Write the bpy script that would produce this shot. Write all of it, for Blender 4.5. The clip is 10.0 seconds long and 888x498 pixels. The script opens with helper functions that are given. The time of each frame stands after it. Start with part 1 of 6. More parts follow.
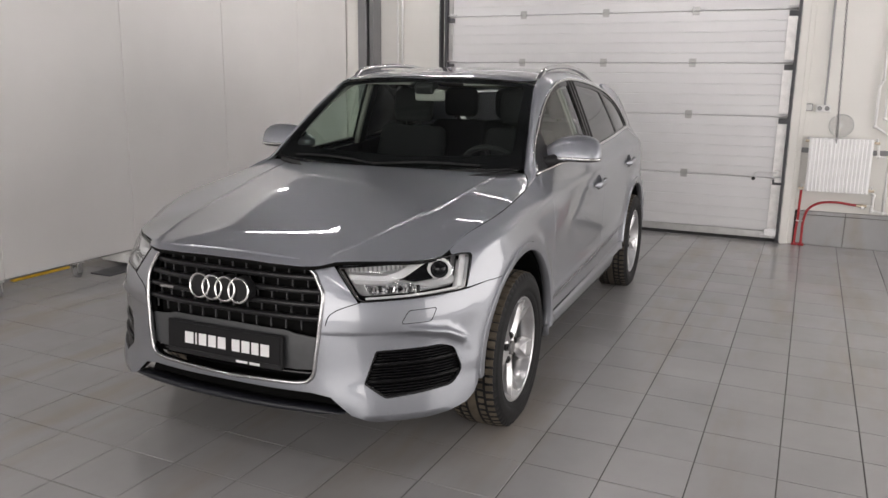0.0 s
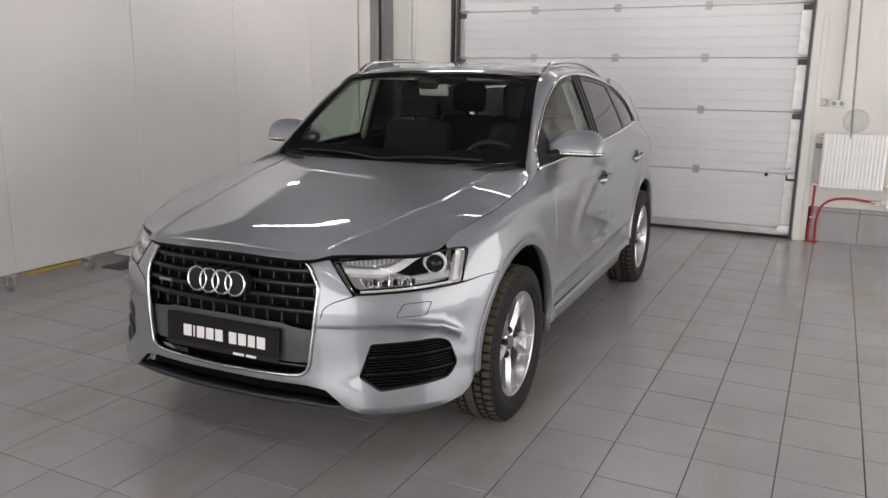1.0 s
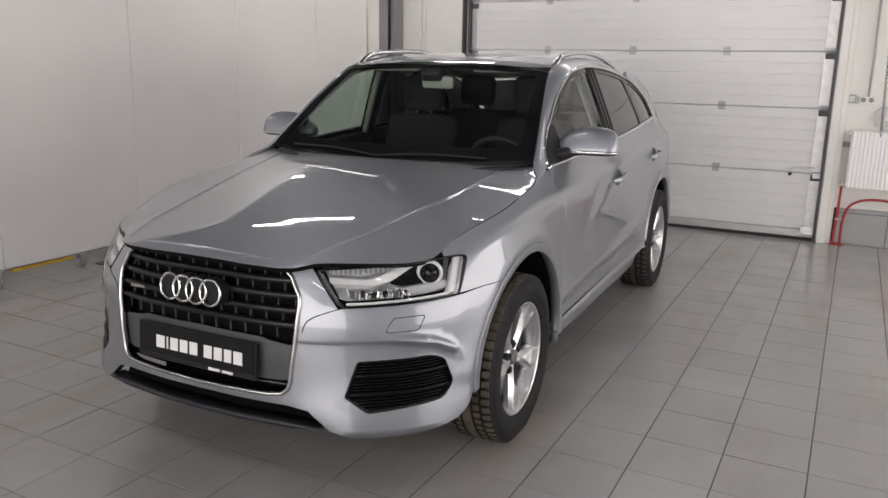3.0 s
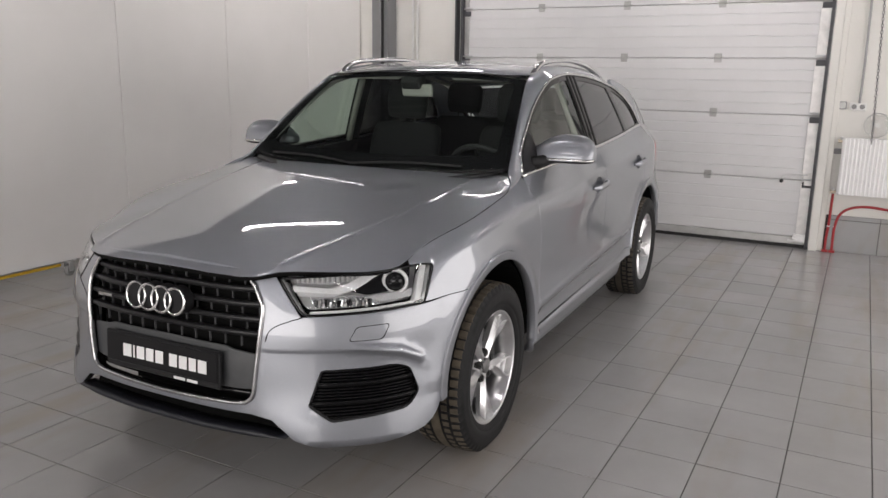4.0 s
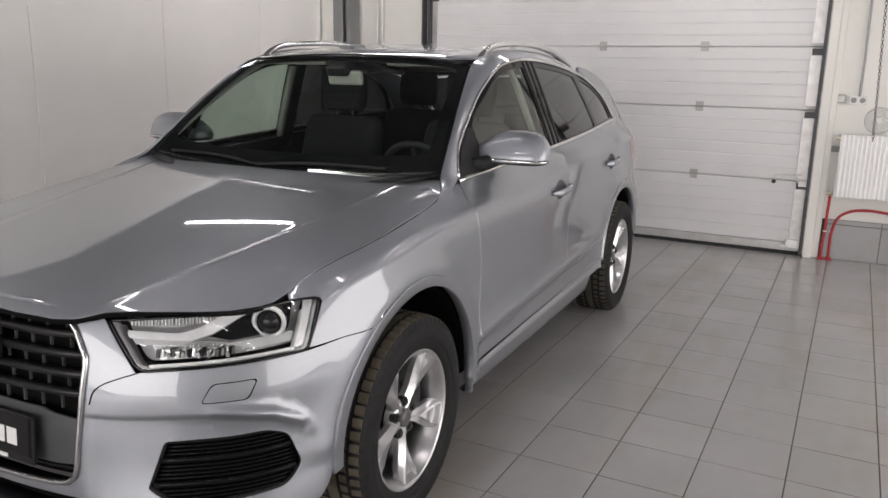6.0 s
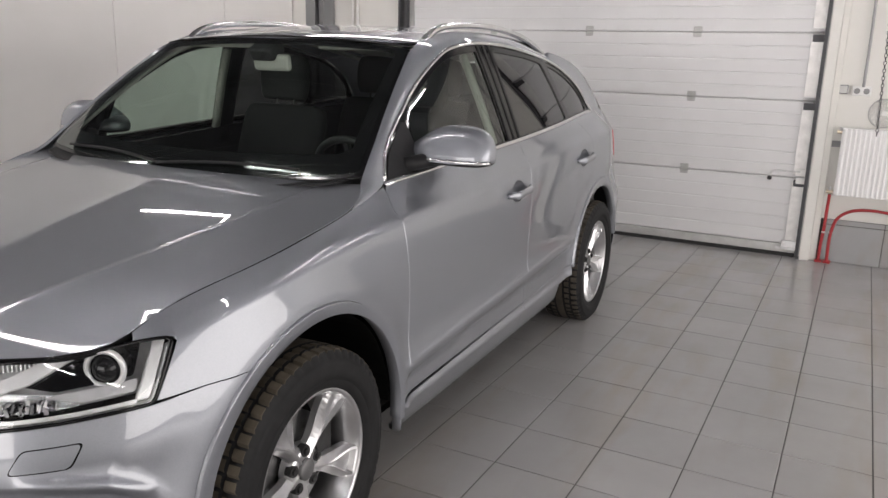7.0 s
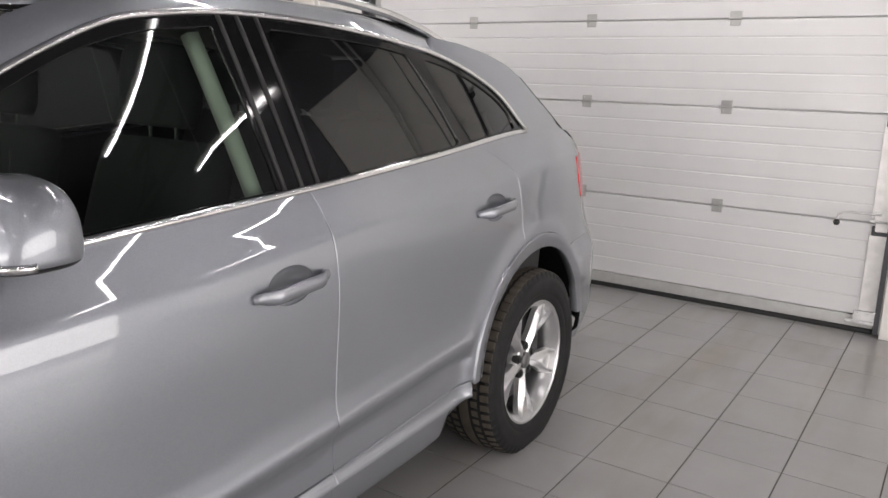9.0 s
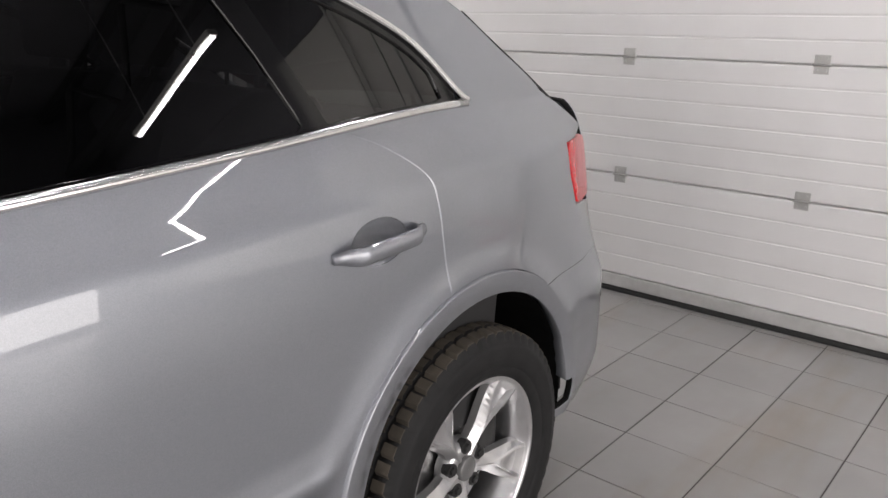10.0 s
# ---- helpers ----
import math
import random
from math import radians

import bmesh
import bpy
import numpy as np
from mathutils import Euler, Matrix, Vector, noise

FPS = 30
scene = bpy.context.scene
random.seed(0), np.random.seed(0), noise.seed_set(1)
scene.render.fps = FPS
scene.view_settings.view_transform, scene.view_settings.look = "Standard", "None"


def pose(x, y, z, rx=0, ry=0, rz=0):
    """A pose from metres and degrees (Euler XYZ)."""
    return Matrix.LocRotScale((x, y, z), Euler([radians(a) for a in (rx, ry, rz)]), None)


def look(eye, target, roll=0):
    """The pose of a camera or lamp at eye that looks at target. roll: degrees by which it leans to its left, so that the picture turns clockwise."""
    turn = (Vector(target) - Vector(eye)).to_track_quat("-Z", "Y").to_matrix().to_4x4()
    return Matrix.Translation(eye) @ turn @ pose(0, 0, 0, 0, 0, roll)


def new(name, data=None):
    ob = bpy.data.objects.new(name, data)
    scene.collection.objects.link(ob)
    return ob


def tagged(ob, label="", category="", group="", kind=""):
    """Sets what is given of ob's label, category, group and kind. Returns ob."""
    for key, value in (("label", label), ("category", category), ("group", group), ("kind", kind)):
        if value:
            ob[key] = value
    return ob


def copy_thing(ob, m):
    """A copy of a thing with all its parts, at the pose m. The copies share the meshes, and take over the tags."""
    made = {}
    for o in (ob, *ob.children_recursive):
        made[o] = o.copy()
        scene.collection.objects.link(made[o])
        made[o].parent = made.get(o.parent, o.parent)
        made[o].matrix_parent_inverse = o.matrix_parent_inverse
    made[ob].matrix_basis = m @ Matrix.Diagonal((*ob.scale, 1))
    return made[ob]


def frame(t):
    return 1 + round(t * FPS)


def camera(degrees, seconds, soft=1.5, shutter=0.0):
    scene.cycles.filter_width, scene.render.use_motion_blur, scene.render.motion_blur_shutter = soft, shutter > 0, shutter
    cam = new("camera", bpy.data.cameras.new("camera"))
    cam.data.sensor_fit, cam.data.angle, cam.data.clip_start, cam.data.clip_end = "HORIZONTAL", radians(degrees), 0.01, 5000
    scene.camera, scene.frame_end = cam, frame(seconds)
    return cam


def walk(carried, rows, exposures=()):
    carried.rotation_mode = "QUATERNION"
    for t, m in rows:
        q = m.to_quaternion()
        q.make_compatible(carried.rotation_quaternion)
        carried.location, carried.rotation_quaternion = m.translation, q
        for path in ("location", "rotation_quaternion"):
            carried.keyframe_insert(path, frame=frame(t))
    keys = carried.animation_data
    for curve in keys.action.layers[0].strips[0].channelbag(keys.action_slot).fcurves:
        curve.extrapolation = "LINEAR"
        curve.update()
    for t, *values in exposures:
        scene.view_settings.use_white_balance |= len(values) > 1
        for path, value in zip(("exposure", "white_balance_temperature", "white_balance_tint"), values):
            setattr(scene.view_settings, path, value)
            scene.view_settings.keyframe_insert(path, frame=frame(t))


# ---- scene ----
from mathutils.geometry import delaunay_2d_cdt

cam = camera(59.7, 10.0)
PATH = [
    (0, (0.182, 0.359, 1.447), (-0.644, 2.13, 1.022), 0.7),
    (0.5, (0.214, 0.373, 1.443), (-0.631, 2.134, 1.016), 0.6),
    (1, (0.261, 0.391, 1.439), (-0.608, 2.14, 1.005), 0.6),
    (1.5, (0.253, 0.439, 1.434), (-0.634, 2.176, 0.989), 0.8),
    (2, (0.182, 0.557, 1.435), (-0.714, 2.286, 0.98), 0.9),
    (2.5, (0.158, 0.629, 1.433), (-0.737, 2.358, 0.976), 1.1),
    (4, (0.316, 0.726, 1.44), (-0.6, 2.45, 1.005), 0.9),
    (4.5, (0.29, 0.838, 1.431), (-0.628, 2.561, 0.998), 1.0),
    (5, (0.208, 1.004, 1.434), (-0.701, 2.732, 0.999), 1.1),
    (5.5, (0.197, 1.159, 1.423), (-0.701, 2.889, 0.976), 1.2),
    (5.7, (0.227, 1.254, 1.411), (-0.676, 2.983, 0.968), 1.0),
    (6.8, (0.294, 1.767, 1.4), (-0.603, 3.49, 0.921), 1.6),
    (7, (0.294, 1.884, 1.406), (-0.612, 3.601, 0.924), 1.5),
    (7.5, (0.319, 2.219, 1.389), (-0.625, 3.914, 0.906), 1.6),
    (8, (0.342, 2.612, 1.367), (-0.638, 4.289, 0.893), 1.7),
    (8.5, (0.308, 3.095, 1.36), (-0.7, 4.758, 0.892), 1.6),
    (9, (0.291, 3.613, 1.356), (-0.802, 5.223, 0.896), 1.1),
    (9.5, (0.176, 4.179, 1.338), (-0.976, 5.737, 0.844), 1.0),
    (10, (0.016, 4.746, 1.303), (-1.221, 6.213, 0.74), 0.9),
]
walk(cam, [(t, look(eye, target, roll)) for t, eye, target, roll in PATH], ((0, 0.06), (5, 0.08), (7, 0.17), (8.5, 0.36), (10, 0.45)))


# ---------------------------------------------------------------- light
world = bpy.data.worlds.new("world")
scene.world = world
world.use_nodes = True
world.node_tree.nodes["Background"].inputs[0].default_value = (0.8, 0.85, 0.9, 1)
world.node_tree.nodes["Background"].inputs[1].default_value = 0.02

LAMP_POWER = 43.0
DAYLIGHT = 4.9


# ---------------------------------------------------------------- materials
def material(name):
    m = bpy.data.materials.new(name)
    m.use_nodes = True
    nt = m.node_tree
    return m, nt, nt.nodes["Principled BSDF"]


def ramp(nt, fac, stops):
    n = nt.nodes.new("ShaderNodeValToRGB")
    el = n.color_ramp.elements
    while len(el) < len(stops):
        el.new(0.5)
    for e, (p, c) in zip(el, stops):
        e.position, e.color = p, (*c, 1) if len(c) == 3 else c
    nt.links.new(fac, n.inputs[0])
    return n.outputs[0]


def noise_tex(nt, scale, detail=3.0, rough=0.5, coords="Object", stretch=None):
    n = nt.nodes.new("ShaderNodeTexNoise")
    n.inputs["Scale"].default_value, n.inputs["Detail"].default_value, n.inputs["Roughness"].default_value = scale, detail, rough
    src = nt.nodes.new("ShaderNodeNewGeometry").outputs["Position"] if coords == "World" else nt.nodes.new("ShaderNodeTexCoord").outputs[coords]
    if stretch:
        mp = nt.nodes.new("ShaderNodeMapping")
        mp.inputs["Scale"].default_value = stretch
        nt.links.new(src, mp.inputs[0])
        src = mp.outputs[0]
    nt.links.new(src, n.inputs["Vector"])
    return n.outputs["Fac"]


def bump(nt, bsdf, height, strength=0.2, distance=0.002):
    b = nt.nodes.new("ShaderNodeBump")
    b.inputs["Strength"].default_value, b.inputs["Distance"].default_value = strength, distance
    nt.links.new(height, b.inputs["Height"])
    nt.links.new(b.outputs[0], bsdf.inputs["Normal"])


def surface(name, color, rough=0.5, metal=0.0, vary=0.08, scale=6.0, grain=0.0, grain_scale=200.0, rough_vary=0.0, coat=0.0, spec=0.5, stretch=None):
    """A plain surface with two scales of variation."""
    m, nt, b = material(name)
    b.inputs["Roughness"].default_value, b.inputs["Metallic"].default_value = rough, metal
    b.inputs["Coat Weight"].default_value, b.inputs["Specular IOR Level"].default_value = coat, spec
    if vary:
        f = noise_tex(nt, scale, 4.0, 0.55, stretch=stretch)
        lo, hi = [c * (1 - vary) for c in color], [min(1.0, c * (1 + vary)) for c in color]
        nt.links.new(ramp(nt, f, [(0.3, lo), (0.7, hi)]), b.inputs["Base Color"])
        if rough_vary:
            r = ramp(nt, f, [(0.3, (rough - rough_vary,) * 3), (0.7, (rough + rough_vary,) * 3)])
            nt.links.new(r, b.inputs["Roughness"])
    else:
        b.inputs["Base Color"].default_value = (*color, 1)
    if grain:
        bump(nt, b, noise_tex(nt, grain_scale, 2.0), grain, 0.001)
    return m


WHITE_PANEL = surface("white_panel", (0.84, 0.825, 0.80), 0.28, vary=0.03, scale=1.3, grain=0.03, grain_scale=30)
WALL_WHITE = surface("wall_white", (0.72, 0.71, 0.67), 0.45, vary=0.04, scale=1.5, grain=0.05)
DOOR_WHITE = surface("door_white", (0.67, 0.67, 0.67), 0.38, vary=0.03, scale=3, grain=0.12, grain_scale=90)
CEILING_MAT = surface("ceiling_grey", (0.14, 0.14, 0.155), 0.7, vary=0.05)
STEEL_GREY = surface("steel_grey_paint", (0.21, 0.21, 0.215), 0.45, vary=0.06, scale=3)
STEEL_DARK = surface("steel_dark", (0.05, 0.05, 0.055), 0.5, vary=0.1)
GALV = surface("galvanised_steel", (0.62, 0.62, 0.62), 0.38, metal=0.85, vary=0.15, scale=14, rough_vary=0.1)
GALV_DULL = surface("dull_aluminium", (0.43, 0.43, 0.42), 0.42, metal=0.45, vary=0.15, scale=10)
RAIL_ALU = surface("rail_aluminium", (0.50, 0.50, 0.49), 0.4, metal=0.3, vary=0.12, scale=10)
PLATE_STEEL = surface("worn_white_steel", (0.80, 0.79, 0.77), 0.35, metal=0.1, vary=0.12, scale=14)
WHITE_PAINT = surface("white_plastic", (0.74, 0.74, 0.72), 0.35, vary=0.03, scale=8)
WHITE_ENAMEL = surface("white_enamel", (0.80, 0.80, 0.79), 0.22, vary=0.02, scale=6)
YELLOW = surface("yellow_paint", (0.66, 0.42, 0.03), 0.45, vary=0.15, scale=12)
CASTOR_GREY = surface("castor_grey", (0.25, 0.25, 0.25), 0.5, vary=0.1, scale=30)
RED_HOSE = surface("red_hose_rubber", (0.36, 0.025, 0.03), 0.4, vary=0.12, scale=30)
BRASS = surface("nickel_brass", (0.55, 0.47, 0.36), 0.3, metal=0.9, vary=0.1, scale=40)
CONDUIT = surface("conduit_grey", (0.33, 0.33, 0.33), 0.5, vary=0.1, scale=60)
RUBBER = surface("black_rubber", (0.018, 0.018, 0.018), 0.6, vary=0.15, scale=30)
GROUT = surface("grout", (0.045, 0.040, 0.037), 0.9, vary=0.2, scale=5)


def tile_material(name, base):
    m, nt, b = material(name)
    info = nt.nodes.new("ShaderNodeObjectInfo")
    cloud = noise_tex(nt, 2.2, 5.0, 0.6, coords="World")
    stain = noise_tex(nt, 0.9, 3.0, 0.5, coords="World")
    speck = noise_tex(nt, 220.0, 2.0, 0.5, coords="World")
    lo, hi = [c * 0.93 for c in base], [c * 1.07 for c in base]
    c1 = ramp(nt, cloud, [(0.3, lo), (0.7, hi)])
    mix = nt.nodes.new("ShaderNodeMix")
    mix.data_type, mix.blend_type = "RGBA", "MULTIPLY"
    mix.inputs[0].default_value = 1.0
    nt.links.new(c1, mix.inputs[6])
    nt.links.new(ramp(nt, info.outputs["Random"], [(0, (0.94, 0.94, 0.94)), (1, (1.0, 0.995, 0.99))]), mix.inputs[7])
    track = noise_tex(nt, 1.0, 4.0, 0.6, coords="World", stretch=(2.6, 0.5, 1.0))
    mix2 = nt.nodes.new("ShaderNodeMix")
    mix2.data_type, mix2.blend_type = "RGBA", "MULTIPLY"
    mix2.inputs[0].default_value = 1.0
    nt.links.new(mix.outputs[2], mix2.inputs[6])
    nt.links.new(ramp(nt, track, [(0.50, (1.0, 1.0, 1.0)), (0.68, (0.93, 0.87, 0.80))]), mix2.inputs[7])
    nt.links.new(mix2.outputs[2], b.inputs["Base Color"])
    nt.links.new(ramp(nt, stain, [(0.3, (0.15,) * 3), (0.7, (0.23,) * 3)]), b.inputs["Roughness"])
    bump(nt, b, speck, 0.04, 0.001)
    return m


TILE = tile_material("floor_tile", (0.345, 0.338, 0.338))
DADO_TILE = tile_material("wall_tile", (0.3, 0.3, 0.305))


def emitter(name, color, strength):
    m, nt, b = material(name)
    b.inputs["Base Color"].default_value = (0.8, 0.8, 0.8, 1)
    b.inputs["Emission Color"].default_value = (*color, 1)
    b.inputs["Emission Strength"].default_value = strength
    return m


LED = emitter("led_diffuser", (1.0, 0.945, 0.955), LAMP_POWER)


def glass(name, tint, gloss=1.0, ior=1.5):
    m = bpy.data.materials.new(name)
    m.use_nodes = True
    nt = m.node_tree
    nt.nodes.remove(nt.nodes["Principled BSDF"])
    out = nt.nodes["Material Output"]
    tr, gl, mix, lw, pw, mad = (nt.nodes.new(k) for k in ("ShaderNodeBsdfTransparent", "ShaderNodeBsdfGlossy", "ShaderNodeMixShader", "ShaderNodeLayerWeight", "ShaderNodeMath", "ShaderNodeMath"))
    tr.inputs[0].default_value = (*tint, 1)
    gl.inputs[0].default_value, gl.inputs["Roughness"].default_value = (gloss, gloss, gloss, 1), 0.01
    f0 = ((ior - 1) / (ior + 1)) ** 2 * 1.3
    pw.operation, pw.inputs[1].default_value = "POWER", 4.5
    mad.operation, mad.inputs[1].default_value, mad.inputs[2].default_value = "MULTIPLY_ADD", 1 - f0, f0
    nt.links.new(lw.outputs["Facing"], pw.inputs[0])
    nt.links.new(pw.outputs[0], mad.inputs[0])
    nt.links.new(mad.outputs[0], mix.inputs[0])
    nt.links.new(tr.outputs[0], mix.inputs[1])
    nt.links.new(gl.outputs[0], mix.inputs[2])
    nt.links.new(mix.outputs[0], out.inputs[0])
    return m


CLEAR_PLASTIC = glass("clear_plastic", (0.9, 0.9, 0.9), gloss=0.35)


# ---------------------------------------------------------------- building helpers
def part(name, bm, mat, parent=None, label="", smooth=False):
    me = bpy.data.meshes.new(name)
    bm.to_mesh(me)
    bm.free()
    for m in mat if isinstance(mat, (list, tuple)) else [mat]:
        me.materials.append(m)
    if smooth:
        me.shade_smooth()
    ob = new(name, me)
    if parent:
        ob.parent = parent
    if label:
        ob["label"] = label
    return ob


def thing(name, label, category, m=None, group="", kind=""):
    ob = new(name)
    ob.empty_display_size = 0.05
    if m is not None:
        ob.matrix_basis = m
    return tagged(ob, label, category, group, kind)


def box_into(bm, lo, hi, bevel=0.0, m=None, segs=1):
    ret = bmesh.ops.create_cube(bm, size=1.0)
    vs = ret["verts"]
    c = [(a + b) / 2 for a, b in zip(lo, hi)]
    s = [b - a for a, b in zip(lo, hi)]
    for v in vs:
        v.co = Vector((c[0] + v.co.x * s[0], c[1] + v.co.y * s[1], c[2] + v.co.z * s[2]))
    if bevel:
        es = list({e for v in vs for e in v.link_edges})
        r = bmesh.ops.bevel(bm, geom=es, offset=bevel, segments=segs, affect="EDGES", profile=0.5)
        vs = list({v for f in r["faces"] for v in f.verts} | {v for v in vs if v.is_valid})
    if m is not None:
        for v in vs:
            v.co = m @ v.co
    return vs


def box(lo, hi, bevel=0.0, m=None, segs=1):
    bm = bmesh.new()
    box_into(bm, lo, hi, bevel, m, segs)
    return bm


def rod_into(bm, a, b, r, n=12, r2=None, caps=True):
    a, b = Vector(a), Vector(b)
    d = b - a
    m = Matrix.Translation((a + b) / 2) @ d.to_track_quat("Z", "Y").to_matrix().to_4x4()
    bmesh.ops.create_cone(bm, cap_ends=caps, segments=n, radius1=r, radius2=r if r2 is None else r2, depth=d.length, matrix=m)


def rod(a, b, r, n=12, r2=None):
    bm = bmesh.new()
    rod_into(bm, a, b, r, n, r2)
    return bm


def tube_into(bm, pts, r, n=10, closed=False):
    """A round tube along a line of points."""
    pts = [Vector(p) for p in pts]
    rings, side = [], None
    k = len(pts)
    for i, p in enumerate(pts):
        d = (pts[(i + 1) % k] - pts[i - 1]) if closed else (pts[min(i + 1, k - 1)] - pts[max(i - 1, 0)])
        d.normalize()
        if side is None:
            side = d.orthogonal().normalized()
        side = (side - d * side.dot(d)).normalized()
        up = d.cross(side)
        rings.append([bm.verts.new(p + r * (math.cos(2 * math.pi * j / n) * side + math.sin(2 * math.pi * j / n) * up)) for j in range(n)])
    for i in range(k if closed else k - 1):
        a, b = rings[i], rings[(i + 1) % k]
        for j in range(n):
            bm.faces.new((a[j], a[(j + 1) % n], b[(j + 1) % n], b[j])).smooth = True
    if not closed:
        bm.faces.new(rings[0][::-1])
        bm.faces.new(rings[-1])


def spline(pts, n=8, closed=False):
    """Catmull-Rom points through pts."""
    pts = [Vector(p) for p in pts]
    k, out = len(pts), []
    for i in range(k if closed else k - 1):
        p1, p2 = pts[i], pts[(i + 1) % k]
        p0 = pts[i - 1] if closed or i > 0 else p1 * 2 - p2
        p3 = pts[(i + 2) % k] if closed or i + 2 < k else p2 * 2 - p1
        for j in range(n):
            t = j / n
            out.append(0.5 * (2 * p1 + (p2 - p0) * t + (2 * p0 - 5 * p1 + 4 * p2 - p3) * t * t + (3 * p1 - p0 - 3 * p2 + p3) * t ** 3))
    if not closed:
        out.append(pts[-1])
    return out


# ---------------------------------------------------------------- the room
X_LEFT, X_RIGHT, Y_BACK, Y_DOOR, CEIL = -7.6, 4.3, -3.6, 8.18, 4.5
DOOR_L, DOOR_R, DOOR_H, DOOR_Y = -3.42, -0.02, 3.0, 8.155
TILE_W, TILE_X, TILE_Y = 0.3005, -0.40, 3.90


def structure(name, bm, mat, label, category):
    return tagged(part(name, bm, mat), label, category, kind="structure")


floor = structure("floor", box((X_LEFT, Y_BACK, -0.12), (X_RIGHT, Y_DOOR + 0.3, -0.003)), GROUT, "grey square ceramic floor tiles with dark joints", "floor")
structure("ceiling", box((X_LEFT, Y_BACK, CEIL), (X_RIGHT, Y_DOOR + 0.2, CEIL + 0.1)), CEILING_MAT, "dark grey garage ceiling", "ceiling")
structure("wall_west", box((X_LEFT - 0.1, Y_BACK, 0), (X_LEFT, Y_DOOR + 0.2, CEIL)), WALL_WHITE, "white panelled garage side wall", "wall")
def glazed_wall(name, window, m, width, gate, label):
    """A wall along local x with a glazed gate, added unseen to light the car; the sky's light stands in its opening."""
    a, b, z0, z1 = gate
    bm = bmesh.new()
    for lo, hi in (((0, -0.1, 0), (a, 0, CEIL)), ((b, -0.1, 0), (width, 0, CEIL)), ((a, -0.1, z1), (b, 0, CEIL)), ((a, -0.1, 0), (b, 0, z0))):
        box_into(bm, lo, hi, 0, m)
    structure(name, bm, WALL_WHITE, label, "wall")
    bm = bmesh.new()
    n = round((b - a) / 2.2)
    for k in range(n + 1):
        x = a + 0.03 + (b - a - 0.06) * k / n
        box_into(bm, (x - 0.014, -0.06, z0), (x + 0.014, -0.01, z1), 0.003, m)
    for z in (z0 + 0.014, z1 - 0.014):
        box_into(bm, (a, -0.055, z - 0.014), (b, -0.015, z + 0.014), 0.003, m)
    structure(window, bm, WALL_WHITE, "white framed glazed gate, added unseen to light the car", "window")
    sky = bpy.data.lights.new("added_daylight", "AREA")
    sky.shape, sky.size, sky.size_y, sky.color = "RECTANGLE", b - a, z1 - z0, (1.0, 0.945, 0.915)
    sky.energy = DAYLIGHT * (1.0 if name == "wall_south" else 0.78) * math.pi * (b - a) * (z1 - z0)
    new("added_daylight", sky).matrix_basis = m @ pose((a + b) / 2, -0.075, (z0 + z1) / 2, 90, 0, 0)


glazed_wall("wall_south", "added_window_1", pose(X_LEFT, Y_BACK, 0), X_RIGHT - X_LEFT, (3.3, 9.7, 0.12, 2.8), "white panelled garage end wall")
glazed_wall("wall_east", "added_window_2", pose(X_RIGHT, Y_BACK, 0, 0, 0, 90), Y_DOOR + 0.2 - Y_BACK, (4.6, 11.3, 0.12, 2.3), "white panelled garage side wall")
bm = bmesh.new()
box_into(bm, (X_LEFT, Y_DOOR, 0), (DOOR_L - 0.03, Y_DOOR + 0.2, CEIL))
box_into(bm, (DOOR_R + 0.14, Y_DOOR, 0), (X_RIGHT, Y_DOOR + 0.2, 1.3425))
box_into(bm, (DOOR_R + 0.14, Y_DOOR, 1.3465), (X_RIGHT, Y_DOOR + 0.2, CEIL))
box_into(bm, (DOOR_R + 0.14, Y_DOOR + 0.004, 1.34), (X_RIGHT, Y_DOOR + 0.19, 1.35))
box_into(bm, (DOOR_L - 0.03, Y_DOOR, DOOR_H), (DOOR_R + 0.14, Y_DOOR + 0.2, CEIL))
structure("wall_north", bm, WALL_WHITE, "white panelled wall round the garage door", "wall")

# unseen dark sheets added on the upper walls to darken the car's reflections
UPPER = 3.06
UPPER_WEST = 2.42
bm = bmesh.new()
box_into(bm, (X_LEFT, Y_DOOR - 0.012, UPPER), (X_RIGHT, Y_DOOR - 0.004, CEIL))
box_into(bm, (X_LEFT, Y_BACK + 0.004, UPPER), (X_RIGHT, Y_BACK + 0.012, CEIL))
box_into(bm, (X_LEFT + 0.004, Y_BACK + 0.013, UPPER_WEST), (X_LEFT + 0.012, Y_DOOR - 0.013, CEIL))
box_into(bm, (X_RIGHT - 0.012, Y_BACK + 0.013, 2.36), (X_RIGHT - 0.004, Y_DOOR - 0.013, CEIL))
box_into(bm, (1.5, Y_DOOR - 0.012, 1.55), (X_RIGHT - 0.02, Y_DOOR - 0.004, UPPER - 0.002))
structure("trim", bm, CEILING_MAT, "dark grey sheets added out of view to darken the car's reflections", "wall cladding")

# sectional garage door
SEAMS = (0.095, 0.600, 1.160, 1.638, 2.108, 2.58, 3.05)
door = tagged(part("garage_door", box((DOOR_L, DOOR_Y + 0.030, 0.05), (DOOR_R, DOOR_Y + 0.045, SEAMS[-1])), DOOR_WHITE), "white ribbed sectional garage door, shut", "door", kind="structure")


